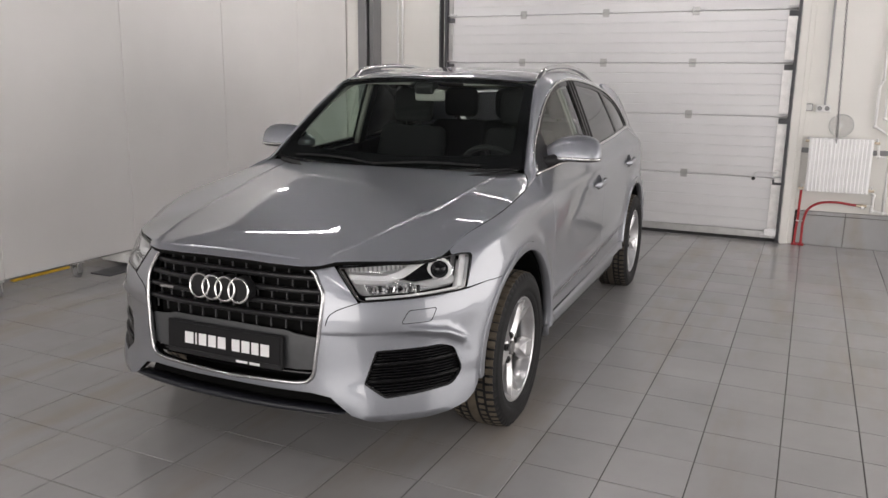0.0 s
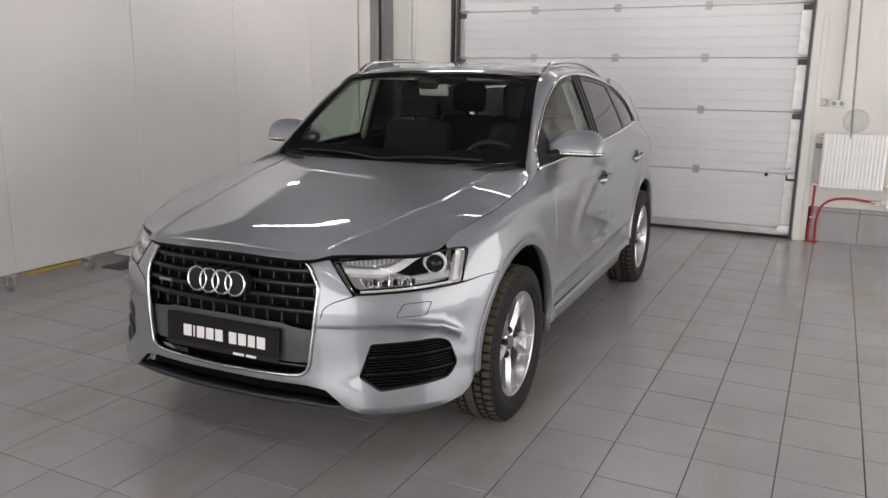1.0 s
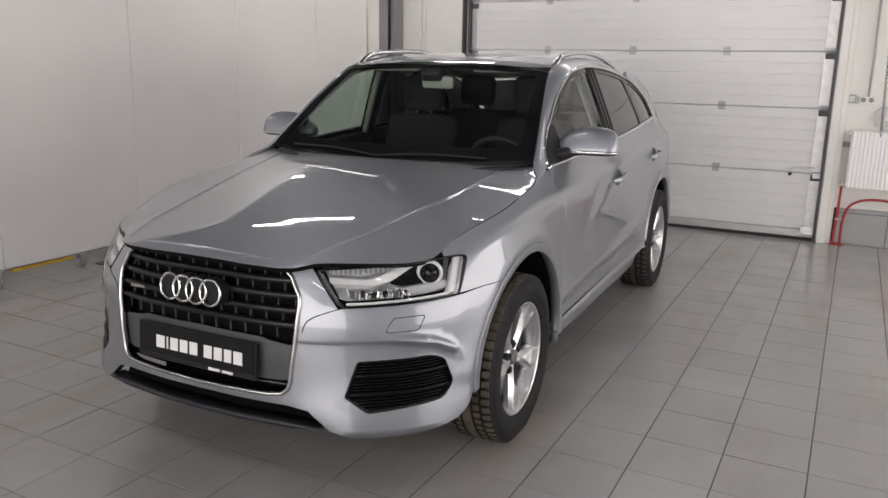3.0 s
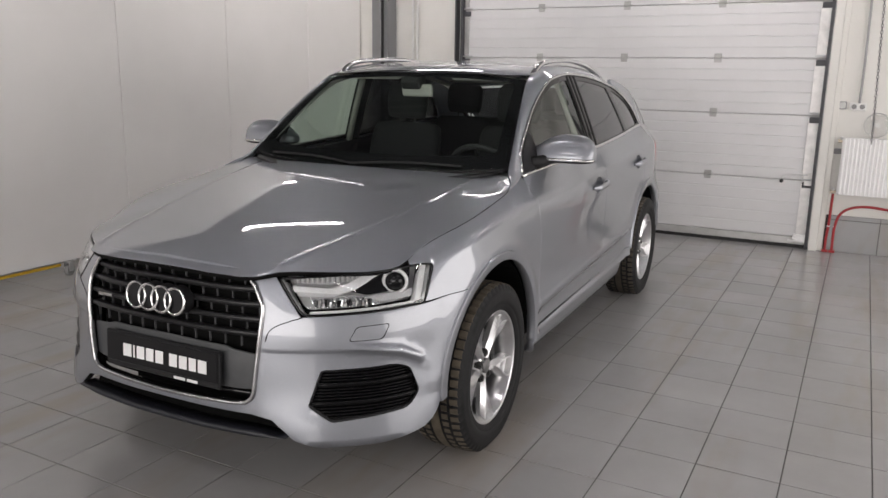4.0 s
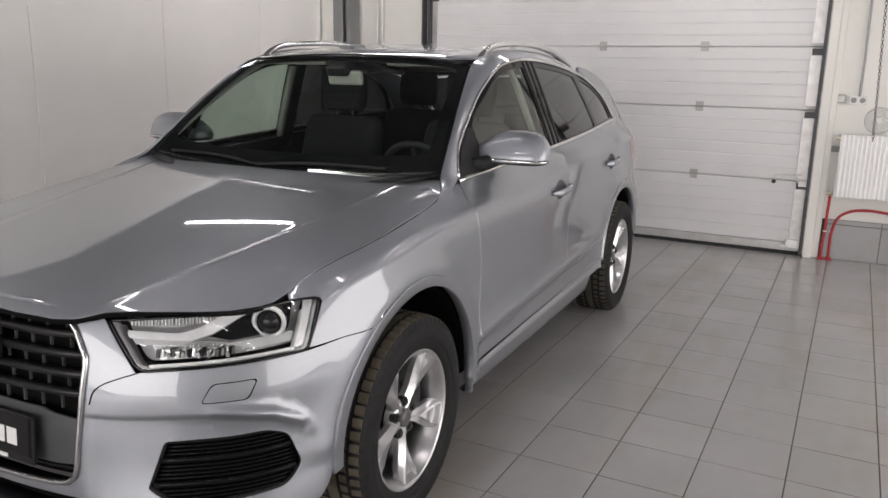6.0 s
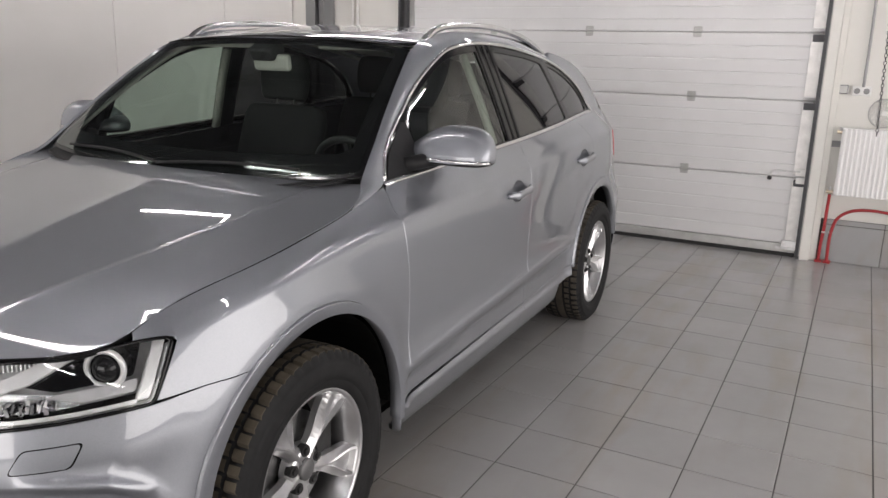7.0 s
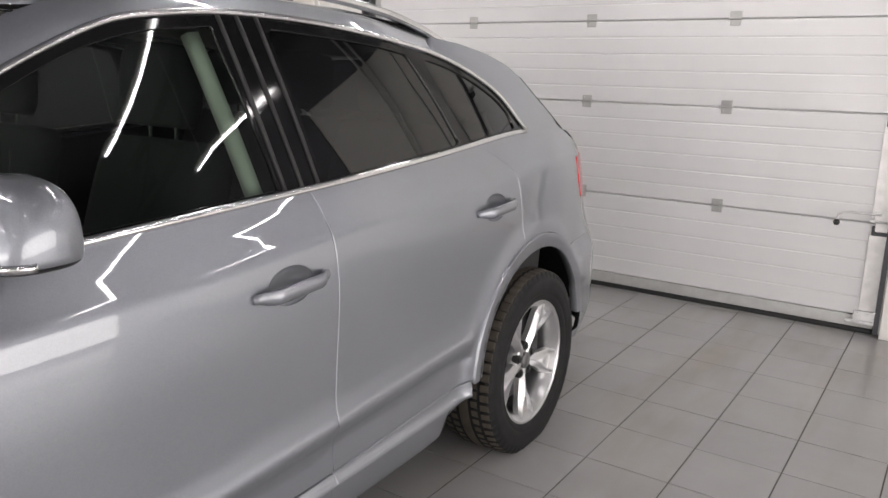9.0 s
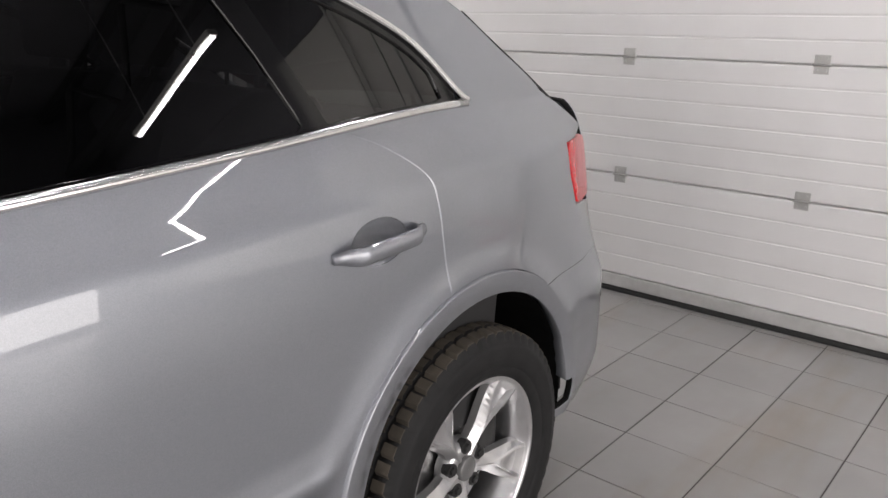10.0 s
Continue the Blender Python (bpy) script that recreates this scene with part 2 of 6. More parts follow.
def door_section(z0, z1):
    ys, n = [], max(4, round((z1 - z0) / 0.095))
    prof = [(0.012, z0 + 0.0015), (0.003, z0 + 0.004), (0.0, z0 + 0.009)]
    for k in range(1, n):
        z = z0 + (z1 - z0) * k / n
        prof += [(0.0, z - 0.006), (0.0028, z - 0.002), (0.0028, z + 0.002), (0.0, z + 0.006)]
    prof += [(0.0, z1 - 0.009), (0.003, z1 - 0.004), (0.012, z1 - 0.0015)]
    bm = bmesh.new()
    rows = [[bm.verts.new((x, DOOR_Y + y, z)) for x in (DOOR_L, DOOR_R)] for y, z in prof]
    for a, b in zip(rows, rows[1:]):
        bm.faces.new((a[0], a[1], b[1], b[0]))
    back = [[bm.verts.new((x, DOOR_Y + 0.03, z)) for x in (DOOR_L, DOOR_R)] for z in (z0 + 0.0015, z1 - 0.0015)]
    bm.faces.new((back[0][0], back[0][1], rows[0][1], rows[0][0]))
    bm.faces.new((rows[-1][0], rows[-1][1], back[1][1], back[1][0]))
    part("door_section", bm, DOOR_WHITE, door)


for z0, z1 in zip(SEAMS, SEAMS[1:]):
    door_section(z0, z1)
part("bottom_rail", box((DOOR_L, DOOR_Y - 0.004, 0.030), (DOOR_R, DOOR_Y + 0.03, 0.0945), 0.003), RAIL_ALU, door, "dull aluminium bottom rail")
part("bottom_seal", box((DOOR_L, DOOR_Y - 0.002, 0.0), (DOOR_R, DOOR_Y + 0.025, 0.0295), 0.006), RUBBER, door, "black rubber seal")


def hinge(x, z):
    bm = bmesh.new()
    box_into(bm, (x - 0.032, DOOR_Y - 0.004, z + 0.004), (x + 0.032, DOOR_Y, z + 0.040), 0.002)
    box_into(bm, (x - 0.030, DOOR_Y - 0.004, z - 0.036), (x + 0.030, DOOR_Y, z - 0.004), 0.002)
    rod_into(bm, (x - 0.036, DOOR_Y - 0.006, z), (x + 0.036, DOOR_Y - 0.006, z), 0.005, 8)
    for dx in (-0.018, 0.018):
        for dz in (0.024, -0.022):
            rod_into(bm, (x + dx, DOOR_Y - 0.008, z + dz), (x + dx, DOOR_Y - 0.003, z + dz), 0.005, 6)
    part("hinge", bm, GALV_DULL, door, "galvanised hinge")


for z in SEAMS[1:-1]:
    for x in (-0.890, -1.738, -2.586):
        hinge(x, z)
for xs, sg in ((DOOR_R, 1), (DOOR_L, -1)):
    for z0, z1 in zip(SEAMS, SEAMS[1:]):
        a, b = sorted((xs - sg * (0.078 if sg > 0 else 0.045), xs + sg * 0.004))
        # left plates take a darker grey that stands for the shade on them
        part("end_plate", box((a, DOOR_Y - 0.010, z0 + 0.03), (b, DOOR_Y + 0.002, z1 - 0.03), 0.002), PLATE_STEEL if sg > 0 else GALV_DULL, door, "worn white steel end plate" if sg > 0 else "steel end plate, its shade put into a darker grey")
    for z in SEAMS[1:-1]:
        a, b = sorted((xs - sg * 0.085, xs + sg * 0.03))
        part("roller_bracket", box((a, DOOR_Y - 0.022, z + 0.004), (b, DOOR_Y - 0.0005, z + 0.022), 0.003), GALV, door)
        a, b = sorted((xs - sg * 0.070, xs + sg * 0.012))
        part("roller_cover", box((a, DOOR_Y - 0.020, z - 0.062), (b, DOOR_Y - 0.011, z - 0.012), 0.003), STEEL_DARK, door)
        bm = rod((xs - sg * 0.06, DOOR_Y - 0.028, z + 0.012), (xs + sg * 0.045, DOOR_Y - 0.028, z + 0.012), 0.007, 8)
        part("roller_pin", bm, GALV, door)
bm = bmesh.new()
box_into(bm, (-0.155, DOOR_Y - 0.030, 0.055), (0.03, DOOR_Y - 0.0045, 0.075), 0.003)
box_into(bm, (-0.12, DOOR_Y - 0.024, 0.060), (0.0, DOOR_Y - 0.0105, 0.128), 0.004)
for dx, dz in ((-0.10, 0.11), (-0.05, 0.11), (-0.02, 0.085), (-0.13, 0.065)):
    rod_into(bm, (dx, DOOR_Y - 0.034, dz), (dx, DOOR_Y - 0.02, dz), 0.008, 6)
part("bottom_bracket", bm, GALV, door, "galvanised bottom bracket with bolts")
bm = bmesh.new()
tube_into(bm, spline([(-0.05, DOOR_Y - 0.035, 0.652), (-0.16, DOOR_Y - 0.035, 0.650), (-0.222, DOOR_Y - 0.035, 0.648), (-0.250, DOOR_Y - 0.035, 0.632), (-0.256, DOOR_Y - 0.035, 0.600)], 6), 0.0065, 8)
handle = part("latch_lever", bm, GALV, door, "bent steel latch lever with a black knob")
bm = bmesh.new()
bmesh.ops.create_uvsphere(bm, u_segments=14, v_segments=8, radius=0.017, matrix=Matrix.Translation((-0.256, DOOR_Y - 0.035, 0.590)))
part("lever_knob", bm, RUBBER, handle, smooth=True)
bm = bmesh.new()
box_into(bm, (-0.085, DOOR_Y - 0.032, 0.617), (-0.005, DOOR_Y - 0.0105, 0.672), 0.004)
box_into(bm, (-0.075, DOOR_Y - 0.028, 0.560), (-0.010, DOOR_Y - 0.0105, 0.612), 0.004)
part("latch_plate", bm, PLATE_STEEL, handle)
# tracks and jambs
for xs, sg in ((DOOR_R, 1), (DOOR_L, -1)):
    a, b = sorted((xs + sg * 0.006, xs + sg * 0.030))
    t = structure("door_track", box((a, DOOR_Y - 0.055, 0.02), (b, DOOR_Y - 0.045, DOOR_H)), STEEL_DARK, "dull steel door track", "door track")
    a2, b2 = sorted((xs + sg * 0.006, xs + sg * 0.011))
    part("track_lip", box((a2, DOOR_Y - 0.045, 0.02), (b2, DOOR_Y + 0.02, DOOR_H)), STEEL_DARK, t)
    a3, b3 = sorted((xs + sg * 0.0305, xs + sg * 0.036))
    part("track_lip", box((a3, DOOR_Y - 0.045, 0.02), (b3, DOOR_Y + 0.03, DOOR_H)), GALV_DULL, t)
for xs, sg in ((DOOR_R, 1), (DOOR_L, -1)):
    bend = [(xs + sg * 0.02, DOOR_Y - 0.05 - 0.42 * (1 - math.cos(a)), DOOR_H + 0.42 * math.sin(a)) for a in [math.pi / 2 * k / 10 for k in range(11)]]
    bend.append((xs + sg * 0.02, 4.6, DOOR_H + 0.43))
    bm = bmesh.new()
    rows = [[bm.verts.new(Vector(p) + Vector((dx, 0, 0)) + n * h) for dx, h in ((-0.014, -0.030), (0.014, -0.030), (0.014, 0.030), (-0.014, 0.030))] for p, n in zip(bend, [Vector((0, math.cos(a), math.sin(a))) for a in [math.pi / 2 * k / 10 for k in range(11)]] + [Vector((0, 0, 1))])]
    for a, b in zip(rows, rows[1:]):
        for j in range(4):
            bm.faces.new((a[j], a[(j + 1) % 4], b[(j + 1) % 4], b[j]))
    bm.faces.new(rows[0])
    bm.faces.new(rows[-1])
    bmesh.ops.recalc_face_normals(bm, faces=bm.faces)
    run = structure("door_track_overhead", bm, STEEL_DARK, "dark steel overhead track of the garage door", "door track")
    for y in (4.65, 6.2):
        part("track_hanger", box((xs + sg * 0.02 - 0.012, y - 0.012, DOOR_H + 0.461), (xs + sg * 0.02 + 0.012, y + 0.012, CEIL)), STEEL_DARK, run)
bm = bmesh.new()
box_into(bm, (0.018, DOOR_Y - 0.060, 0.0), (0.085, Y_DOOR + 0.02, CEIL), 0.003)
box_into(bm, (0.0855, DOOR_Y - 0.020, 0.0), (0.128, Y_DOOR + 0.02, CEIL), 0.003)
structure("door_jamb", bm, WALL_WHITE, "white door jamb", "door frame")
structure("door_jamb_west", box((-3.515, DOOR_Y - 0.06, 0.0), (-3.497, Y_DOOR + 0.02, CEIL), 0.003), STEEL_DARK, "dark steel door jamb", "door frame")

# tiled dado under the radiator
dado = structure("dado", box((0.129, Y_DOOR - 0.006, 0), (X_RIGHT, Y_DOOR, 0.318)), GROUT, "grey glazed wall tiles", "wall tiles")

# steel column and thin pipes beside the door
bm = bmesh.new()
box_into(bm, (-4.418, 7.92, 0), (-4.312, 7.935, CEIL), 0.002)
box_into(bm, (-4.372, 7.9355, 0), (-4.358, 8.145, CEIL))
box_into(bm, (-4.418, 8.1455, 0), (-4.262, 8.16, CEIL), 0.002)
box_into(bm, (-4.311, 7.985, 0), (-4.262, 8.1450, CEIL))
structure("column", bm, STEEL_GREY, "grey painted steel column", "column")
structure("end_post", box((-4.575, 7.94, 0), (-4.424, 8.10, CEIL), 0.004), WALL_WHITE, "narrow white end post", "post")
pipe = thing("heating_pipe", "thin white pipe running up the wall", "pipe", group="wall pipes")
part("pipe_tube", rod((-4.045, 8.15, 0.0), (-4.045, 8.15, CEIL), 0.012, 12), WHITE_PAINT, pipe, smooth=True)
copy_thing(pipe, Matrix.Translation((0.055, 0, 0)))

# rolling partition: sheets on a frame with castors
panel_t = thing("partition", "tall white rolling partition of smooth sheets on castors", "partition")
ys = [0.27 + 1.1265 * k for k in range(8)]
for a, b in zip(ys, ys[1:]):
    bow = bmesh.new()
    box_into(bow, (-4.605, a + 0.002, 0.115), (-4.580, min(b, 7.93) - 0.002, 2.40), 0.003)
    part("partition_sheet", bow, WHITE_PANEL, panel_t)
for a in ys[1:-1]:
    part("joint_strip", box((-4.606, a - 0.012, 0.12), (-4.590, a + 0.012, 2.40)), WHITE_PANEL, panel_t)
part("frame_rail", box((-4.66, 0.3, 0.10), (-4.606, 7.9, 0.15)), GALV_DULL, panel_t)
part("yellow_bar", box((-4.64, 3.72, 0.078), (-4.598, 4.17, 0.097), 0.004), YELLOW, panel_t, "yellow painted base bar")
part("yellow_bar", box((-4.64, 0.3, 0.070), (-4.60, 3.52, 0.094), 0.006), YELLOW, panel_t, "yellow painted base bar")


def castor(y, ang):
    m = pose(-4.605, y, 0, 0, 0, ang)
    bm = bmesh.new()
    box_into(bm, (-0.035, -0.035, 0.104), (0.035, 0.035, 0.112), 0, m)
    box_into(bm, (-0.022, -0.028, 0.035), (-0.018, 0.022, 0.104), 0, m)
    box_into(bm, (0.018, -0.028, 0.035), (0.022, 0.022, 0.104), 0, m)
    fork = part("castor", bm, GALV, panel_t, "steel castor with a grey wheel")
    w = bmesh.new()
    rod_into(w, m @ Vector((-0.015, 0, 0.040)), m @ Vector((0.015, 0, 0.040)), 0.040, 28)
    part("castor_wheel", w, CASTOR_GREY, fork)
    part("castor_axle", rod(m @ Vector((-0.026, 0, 0.040)), m @ Vector((0.026, 0, 0.040)), 0.009, 8), GALV, fork)


for y, a in ((1.0, 20), (3.61, 65), (4.235, 20), (6.2, 40)):
    castor(y, a)
base = thing("base_box", "white base box with a dark floor plate by the partition", "box")
part("box_body", box((-4.80, 4.62, 0.03), (-4.52, 7.6, 0.105), 0.006), WHITE_PAINT, base)
part("floor_plate", box((-4.60, 4.34, 0.0), (-4.40, 4.72, 0.010), 0.003), STEEL_DARK, base)


# radiator group
def radiator():
    x0, x1, z0, z1, y0, y1 = 0.190, 0.692, 0.510, 0.990, 8.065, 8.135
    rad = thing("radiator", "white steel panel radiator with vertical flutes", "radiator", Matrix.Translation((x0, y0, z0)))
    w, h, d = x1 - x0, z1 - z0, y1 - y0
    bm = bmesh.new()
    n = 15
    prof = [(0.0, 0.006), (0.012, 0.0)]
    pitch = (w - 0.036) / n
    for k in range(n):
        a = 0.018 + pitch * k
        prof += [(a + pitch * 0.14, 0.0), (a + pitch * 0.28, 0.006), (a + pitch * 0.72, 0.006), (a + pitch * 0.86, 0.0)]
    prof += [(w - 0.012, 0.0), (w, 0.006)]
    rows = [[bm.verts.new((x, y + (0.004 if zz in (0.0, h) else 0), zz)) for zz in (0.0, 0.014, h - 0.014, h)] for x, y in prof]
    for i, r in enumerate(rows):
        if 2 <= i < len(rows) - 2:
            for j in (0, 3):
                r[j].co.y = 0.004
    for a, b in zip(rows, rows[1:]):
        for j in range(3):
            bm.faces.new((a[j], b[j], b[j + 1], a[j + 1]))
    part("front_panel", bm, WHITE_ENAMEL, rad)
    part("rear_panel", box((0.004, 0.052, 0.006), (w - 0.004, d, h - 0.006), 0.004), WHITE_ENAMEL, rad)
    part("top_grille", box((0.0, 0.012, h - 0.006), (w, d - 0.004, h), 0.002), WHITE_ENAMEL, rad)
    for x in (-0.004, w - 0.002):
        part("side_panel", box((x, 0.006, 0.004), (x + 0.006, d - 0.004, h - 0.002), 0.002), WHITE_ENAMEL, rad)
    for x, z in ((-0.03, 0.02), (w + 0.03, 0.03), (w + 0.03, h - 0.03), (-0.014, h - 0.03)):
        v = part("valve", rod((x - 0.022, 0.035, z), (x + 0.022, 0.035, z), 0.013, 10), BRASS, rad, "nickel valve")
        part("valve_cap", rod((x, 0.035, z), (x, 0.035, z + 0.035), 0.010, 10), GALV, v)
    return rad


radiator()
tagged(part("wall_bracket", box((0.085, 8.15, 0.848), (0.86, 8.18, 0.892), 0.002), STEEL_GREY), "grey steel mounting rail behind the radiator", "bracket")


def hose(pts, r, name, label, mat):
    bm = bmesh.new()
    tube_into(bm, spline(pts, 8), r, 10)
    return tagged(part(name, bm, mat), label, "hose")


h1 = hose([(0.148, 8.12, 0.0), (0.150, 8.12, 0.12), (0.158, 8.12, 0.24), (0.160, 8.12, 0.38), (0.163, 8.105, 0.51)], 0.011, "red_hose", "red rubber heating hose rising to the radiator", RED_HOSE)
h2 = hose([(0.205, 8.11, 0.0), (0.203, 8.11, 0.12), (0.206, 8.11, 0.22), (0.235, 8.11, 0.335), (0.32, 8.11, 0.40), (0.45, 8.11, 0.418), (0.58, 8.11, 0.406), (0.63, 8.11, 0.402)], 0.011, "red_hose", "red rubber heating hose curving along the wall", RED_HOSE)
part("fitting", rod((0.62, 8.11, 0.402), (0.70, 8.11, 0.402), 0.014, 10), BRASS, h2, "brass fitting")
part("tap", box((0.655, 8.085, 0.375), (0.685, 8.10, 0.398), 0.003), GALV, h2)
for hh, x in ((h1, 0.157), (h2, 0.206)):
    part("cable_tie", rod((x, 8.115, 0.222), (x, 8.115, 0.232), 0.0135, 10), WHITE_PAINT, hh)
part("floor_collar", box((0.125, 8.09, 0.0), (0.175, 8.15, 0.016), 0.004), RED_HOSE, h1)
part("floor_collar", box((0.18, 8.085, 0.0), (0.23, 8.145, 0.018), 0.004), RED_HOSE, h2)


def pipe_run(pts, r, label="white plastic heating pipe"):
    t = thing("white_pipe", label, "pipe")
    bm = bmesh.new()
    fine = []
    for k, p in enumerate(pts):
        fine.append(Vector(p))
    tube_into(bm, fine, r, 12)
    part("pipe_tube", bm, WHITE_PAINT, t, smooth=True)
    for k in range(1, len(pts) - 1):
        p = Vector(pts[k])
        bm = bmesh.new()
        bmesh.ops.create_uvsphere(bm, u_segments=12, v_segments=8, radius=r * 1.45, matrix=Matrix.Translation(p))
        part("elbow", bm, WHITE_PAINT, t, smooth=True)
    return t


pipe_run([(0.715, 8.145, CEIL), (0.715, 8.145, 1.50), (0.690, 8.145, 1.44), (0.690, 8.145, 1.10), (0.96, 8.145, 0.93), (0.96, 8.145, 0.0)], 0.012)
pipe_run([(0.785, 8.145, CEIL), (0.785, 8.145, 1.58), (0.758, 8.145, 1.50), (0.758, 8.145, 1.17), (1.10, 8.145, 0.97), (1.10, 8.145, 0.0)], 0.012)
pipe_run([(0.735, 8.12, 0.936), (0.745, 8.12, 0.84), (0.83, 8.12, 0.83), (0.83, 8.12, 0.36)], 0.012)
pipe_run([(0.72, 8.12, 0.52), (0.745, 8.12, 0.50), (0.745, 8.12, 0.36), (0.83, 8.12, 0.345), (1.5, 8.12, 0.345)], 0.013)
pipe_run([(0.68, 8.12, 0.402), (0.742, 8.12, 0.402), (0.744, 8.12, 0.395)], 0.011)

# sockets, conduit, chain and disc
sock = thing("wall_socket", "white double wall socket", "socket", Matrix.Translation((0.268, Y_DOOR, 1.246)))
part("plate", box((-0.062, -0.030, -0.034), (0.062, 0.0, 0.034), 0.006), WHITE_PAINT, sock)
for x in (-0.03, 0.03):
    part("socket_well", rod((x, -0.032, 0), (x, -0.028, 0), 0.020, 20), CASTOR_GREY, sock)
box2 = thing("junction_box", "small grey metal switch box", "switch", Matrix.Translation((0.150, Y_DOOR, 1.254)))
part("box_body", box((-0.032, -0.030, -0.032), (0.032, 0.0, 0.032), 0.004), STEEL_GREY, box2)
part("box_lid", box((-0.026, -0.034, -0.026), (0.026, -0.0305, 0.026), 0.002), GALV_DULL, box2)
bm = bmesh.new()
tube_into(bm, spline([(0.268, 8.155, CEIL), (0.268, 8.155, 2.3), (0.270, 8.155, 2.02), (0.272, 8.155, 1.86), (0.276, 8.155, 1.6), (0.275, 8.155, 1.275)], 14), 0.010, 10)
tagged(part("cable_conduit", bm, CONDUIT), "grey corrugated cable conduit to the socket", "conduit")
disc = thing("wall_disc", "clear round plastic disc fixed to the wall", "disc", Matrix.Translation((0.428, Y_DOOR, 1.100)))
part("disc_plate", rod((0, -0.028, 0), (0, -0.022, 0), 0.098, 48), CLEAR_PLASTIC, disc)
bm = bmesh.new()
tube_into(bm, [Vector((0.097 * math.cos(a), -0.025, 0.097 * math.sin(a))) for a in [2 * math.pi * k / 40 for k in range(40)]], 0.004, 6, closed=True)
part("disc_rim", bm, GALV_DULL, disc)
part("disc_hub", rod((0, -0.034, 0), (0, 0.0, 0), 0.018, 20), WHITE_PAINT, disc)
chain = bmesh.new()
z, k = 0.965, 0
while z < CEIL - 0.02:
    x = 0.400 - 0.045 * (z - 0.965) / 1.2
    w, hh = 0.0085, 0.0160
    pts = []
    for a in [2 * math.pi * j / 10 for j in range(10)]:
        u, v = w * math.cos(a), hh * math.sin(a)
        pts.append(Vector((x + (u if k % 2 else 0.25 * u), 8.03 + (0.25 * u if k % 2 else u), z + v)))
    tube_into(chain, pts, 0.0025, 5, closed=True)
    z += 0.025
    k += 1
tagged(part("hoist_chain", chain, STEEL_DARK), "dark steel hoist chain hanging from the ceiling", "chain")

# ceiling: dark trusses and linear lamps on drop rods
for y in (-1.2, 4.55, 7.75):
    tr = thing("roof_truss", "dark painted steel roof truss", "truss")
    part("bottom_chord", box((X_LEFT, y - 0.05, 3.62), (X_RIGHT, y + 0.05, 3.72)), STEEL_DARK, tr)
    part("top_chord", box((X_LEFT, y - 0.05, 4.38), (X_RIGHT, y + 0.05, 4.48)), STEEL_DARK, tr)
    k, x = 0, X_LEFT
    while x < X_RIGHT - 0.5:
        za, zb = (3.67, 4.43) if k % 2 else (4.43, 3.67)
        part("diagonal", rod((x, y, za), (x + 0.7, y, zb), 0.035, 8), STEEL_DARK, tr)
        x += 0.7
        k += 1


def lamp_at(x, y, length, z):
    lamp = thing("ceiling_lamp", "linear white LED ceiling lamp, switched on", "ceiling lamp", pose(x, y, z), group="ceiling lamps")
    h = length / 2
    part("housing", box((-h, -0.034, 0.0), (h, 0.034, 0.045), 0.008), WHITE_PAINT, lamp)
    part("diffuser", box((-h + 0.015, -0.017, -0.018), (h - 0.015, 0.017, -0.001), 0.006), LED, lamp)
    for dx in (-h * 0.7, h * 0.7):
        part("drop_rod", rod((dx, 0, 0.05), (dx, 0, CEIL - z), 0.006, 6), GALV, lamp)


LAMP_Z = 2.9
# rows at y 0.95 and -1.5 are unseen, added for more light
ROWS = ((7.25, -5.95), (5.85, -6.65), (3.44, -7.1), (0.95, -6.65), (-1.5, -7.1))
for y, x0 in ROWS:
    for k in range(5):
        if x0 + 2.49 * k < X_RIGHT - 0.7:
            lamp_at(x0 + 2.49 * k, y, 1.3, LAMP_Z)


# ---------------------------------------------------------------- the car: materials
def car_paint():
    """Silver flake under a clear coat: a tighter and a wider lobe of the same flakes."""
    m, nt, tight = material("silver_paint")
    wide = nt.nodes.new("ShaderNodeBsdfPrincipled")
    flake = nt.nodes.new("ShaderNodeTexVoronoi")
    flake.inputs["Scale"].default_value = 1400.0
    nt.links.new(nt.nodes.new("ShaderNodeTexCoord").outputs["Object"], flake.inputs["Vector"])
    tone = ramp(nt, flake.outputs["Color"], [(0.0, (0.256, 0.268, 0.297)), (1.0, (0.344, 0.357, 0.391))])
    bp = nt.nodes.new("ShaderNodeBump")
    bp.inputs["Strength"].default_value, bp.inputs["Distance"].default_value = 0.012, 0.0005
    nt.links.new(noise_tex(nt, 160.0, 1.0), bp.inputs["Height"])
    for b, rough in ((tight, 0.44), (wide, 0.62)):
        nt.links.new(tone, b.inputs["Base Color"])
        nt.links.new(bp.outputs[0], b.inputs["Coat Normal"])
        b.inputs["Metallic"].default_value, b.inputs["Roughness"].default_value = 0.94, rough
        b.inputs["Coat Weight"].default_value, b.inputs["Coat Roughness"].default_value, b.inputs["Coat IOR"].default_value = 1.0, 0.006, 1.62
    mix = nt.nodes.new("ShaderNodeMixShader")
    mix.inputs[0].default_value = 0.42
    nt.links.new(tight.outputs[0], mix.inputs[1])
    nt.links.new(wide.outputs[0], mix.inputs[2])
    nt.links.new(mix.outputs[0], nt.nodes["Material Output"].inputs[0])
    return m


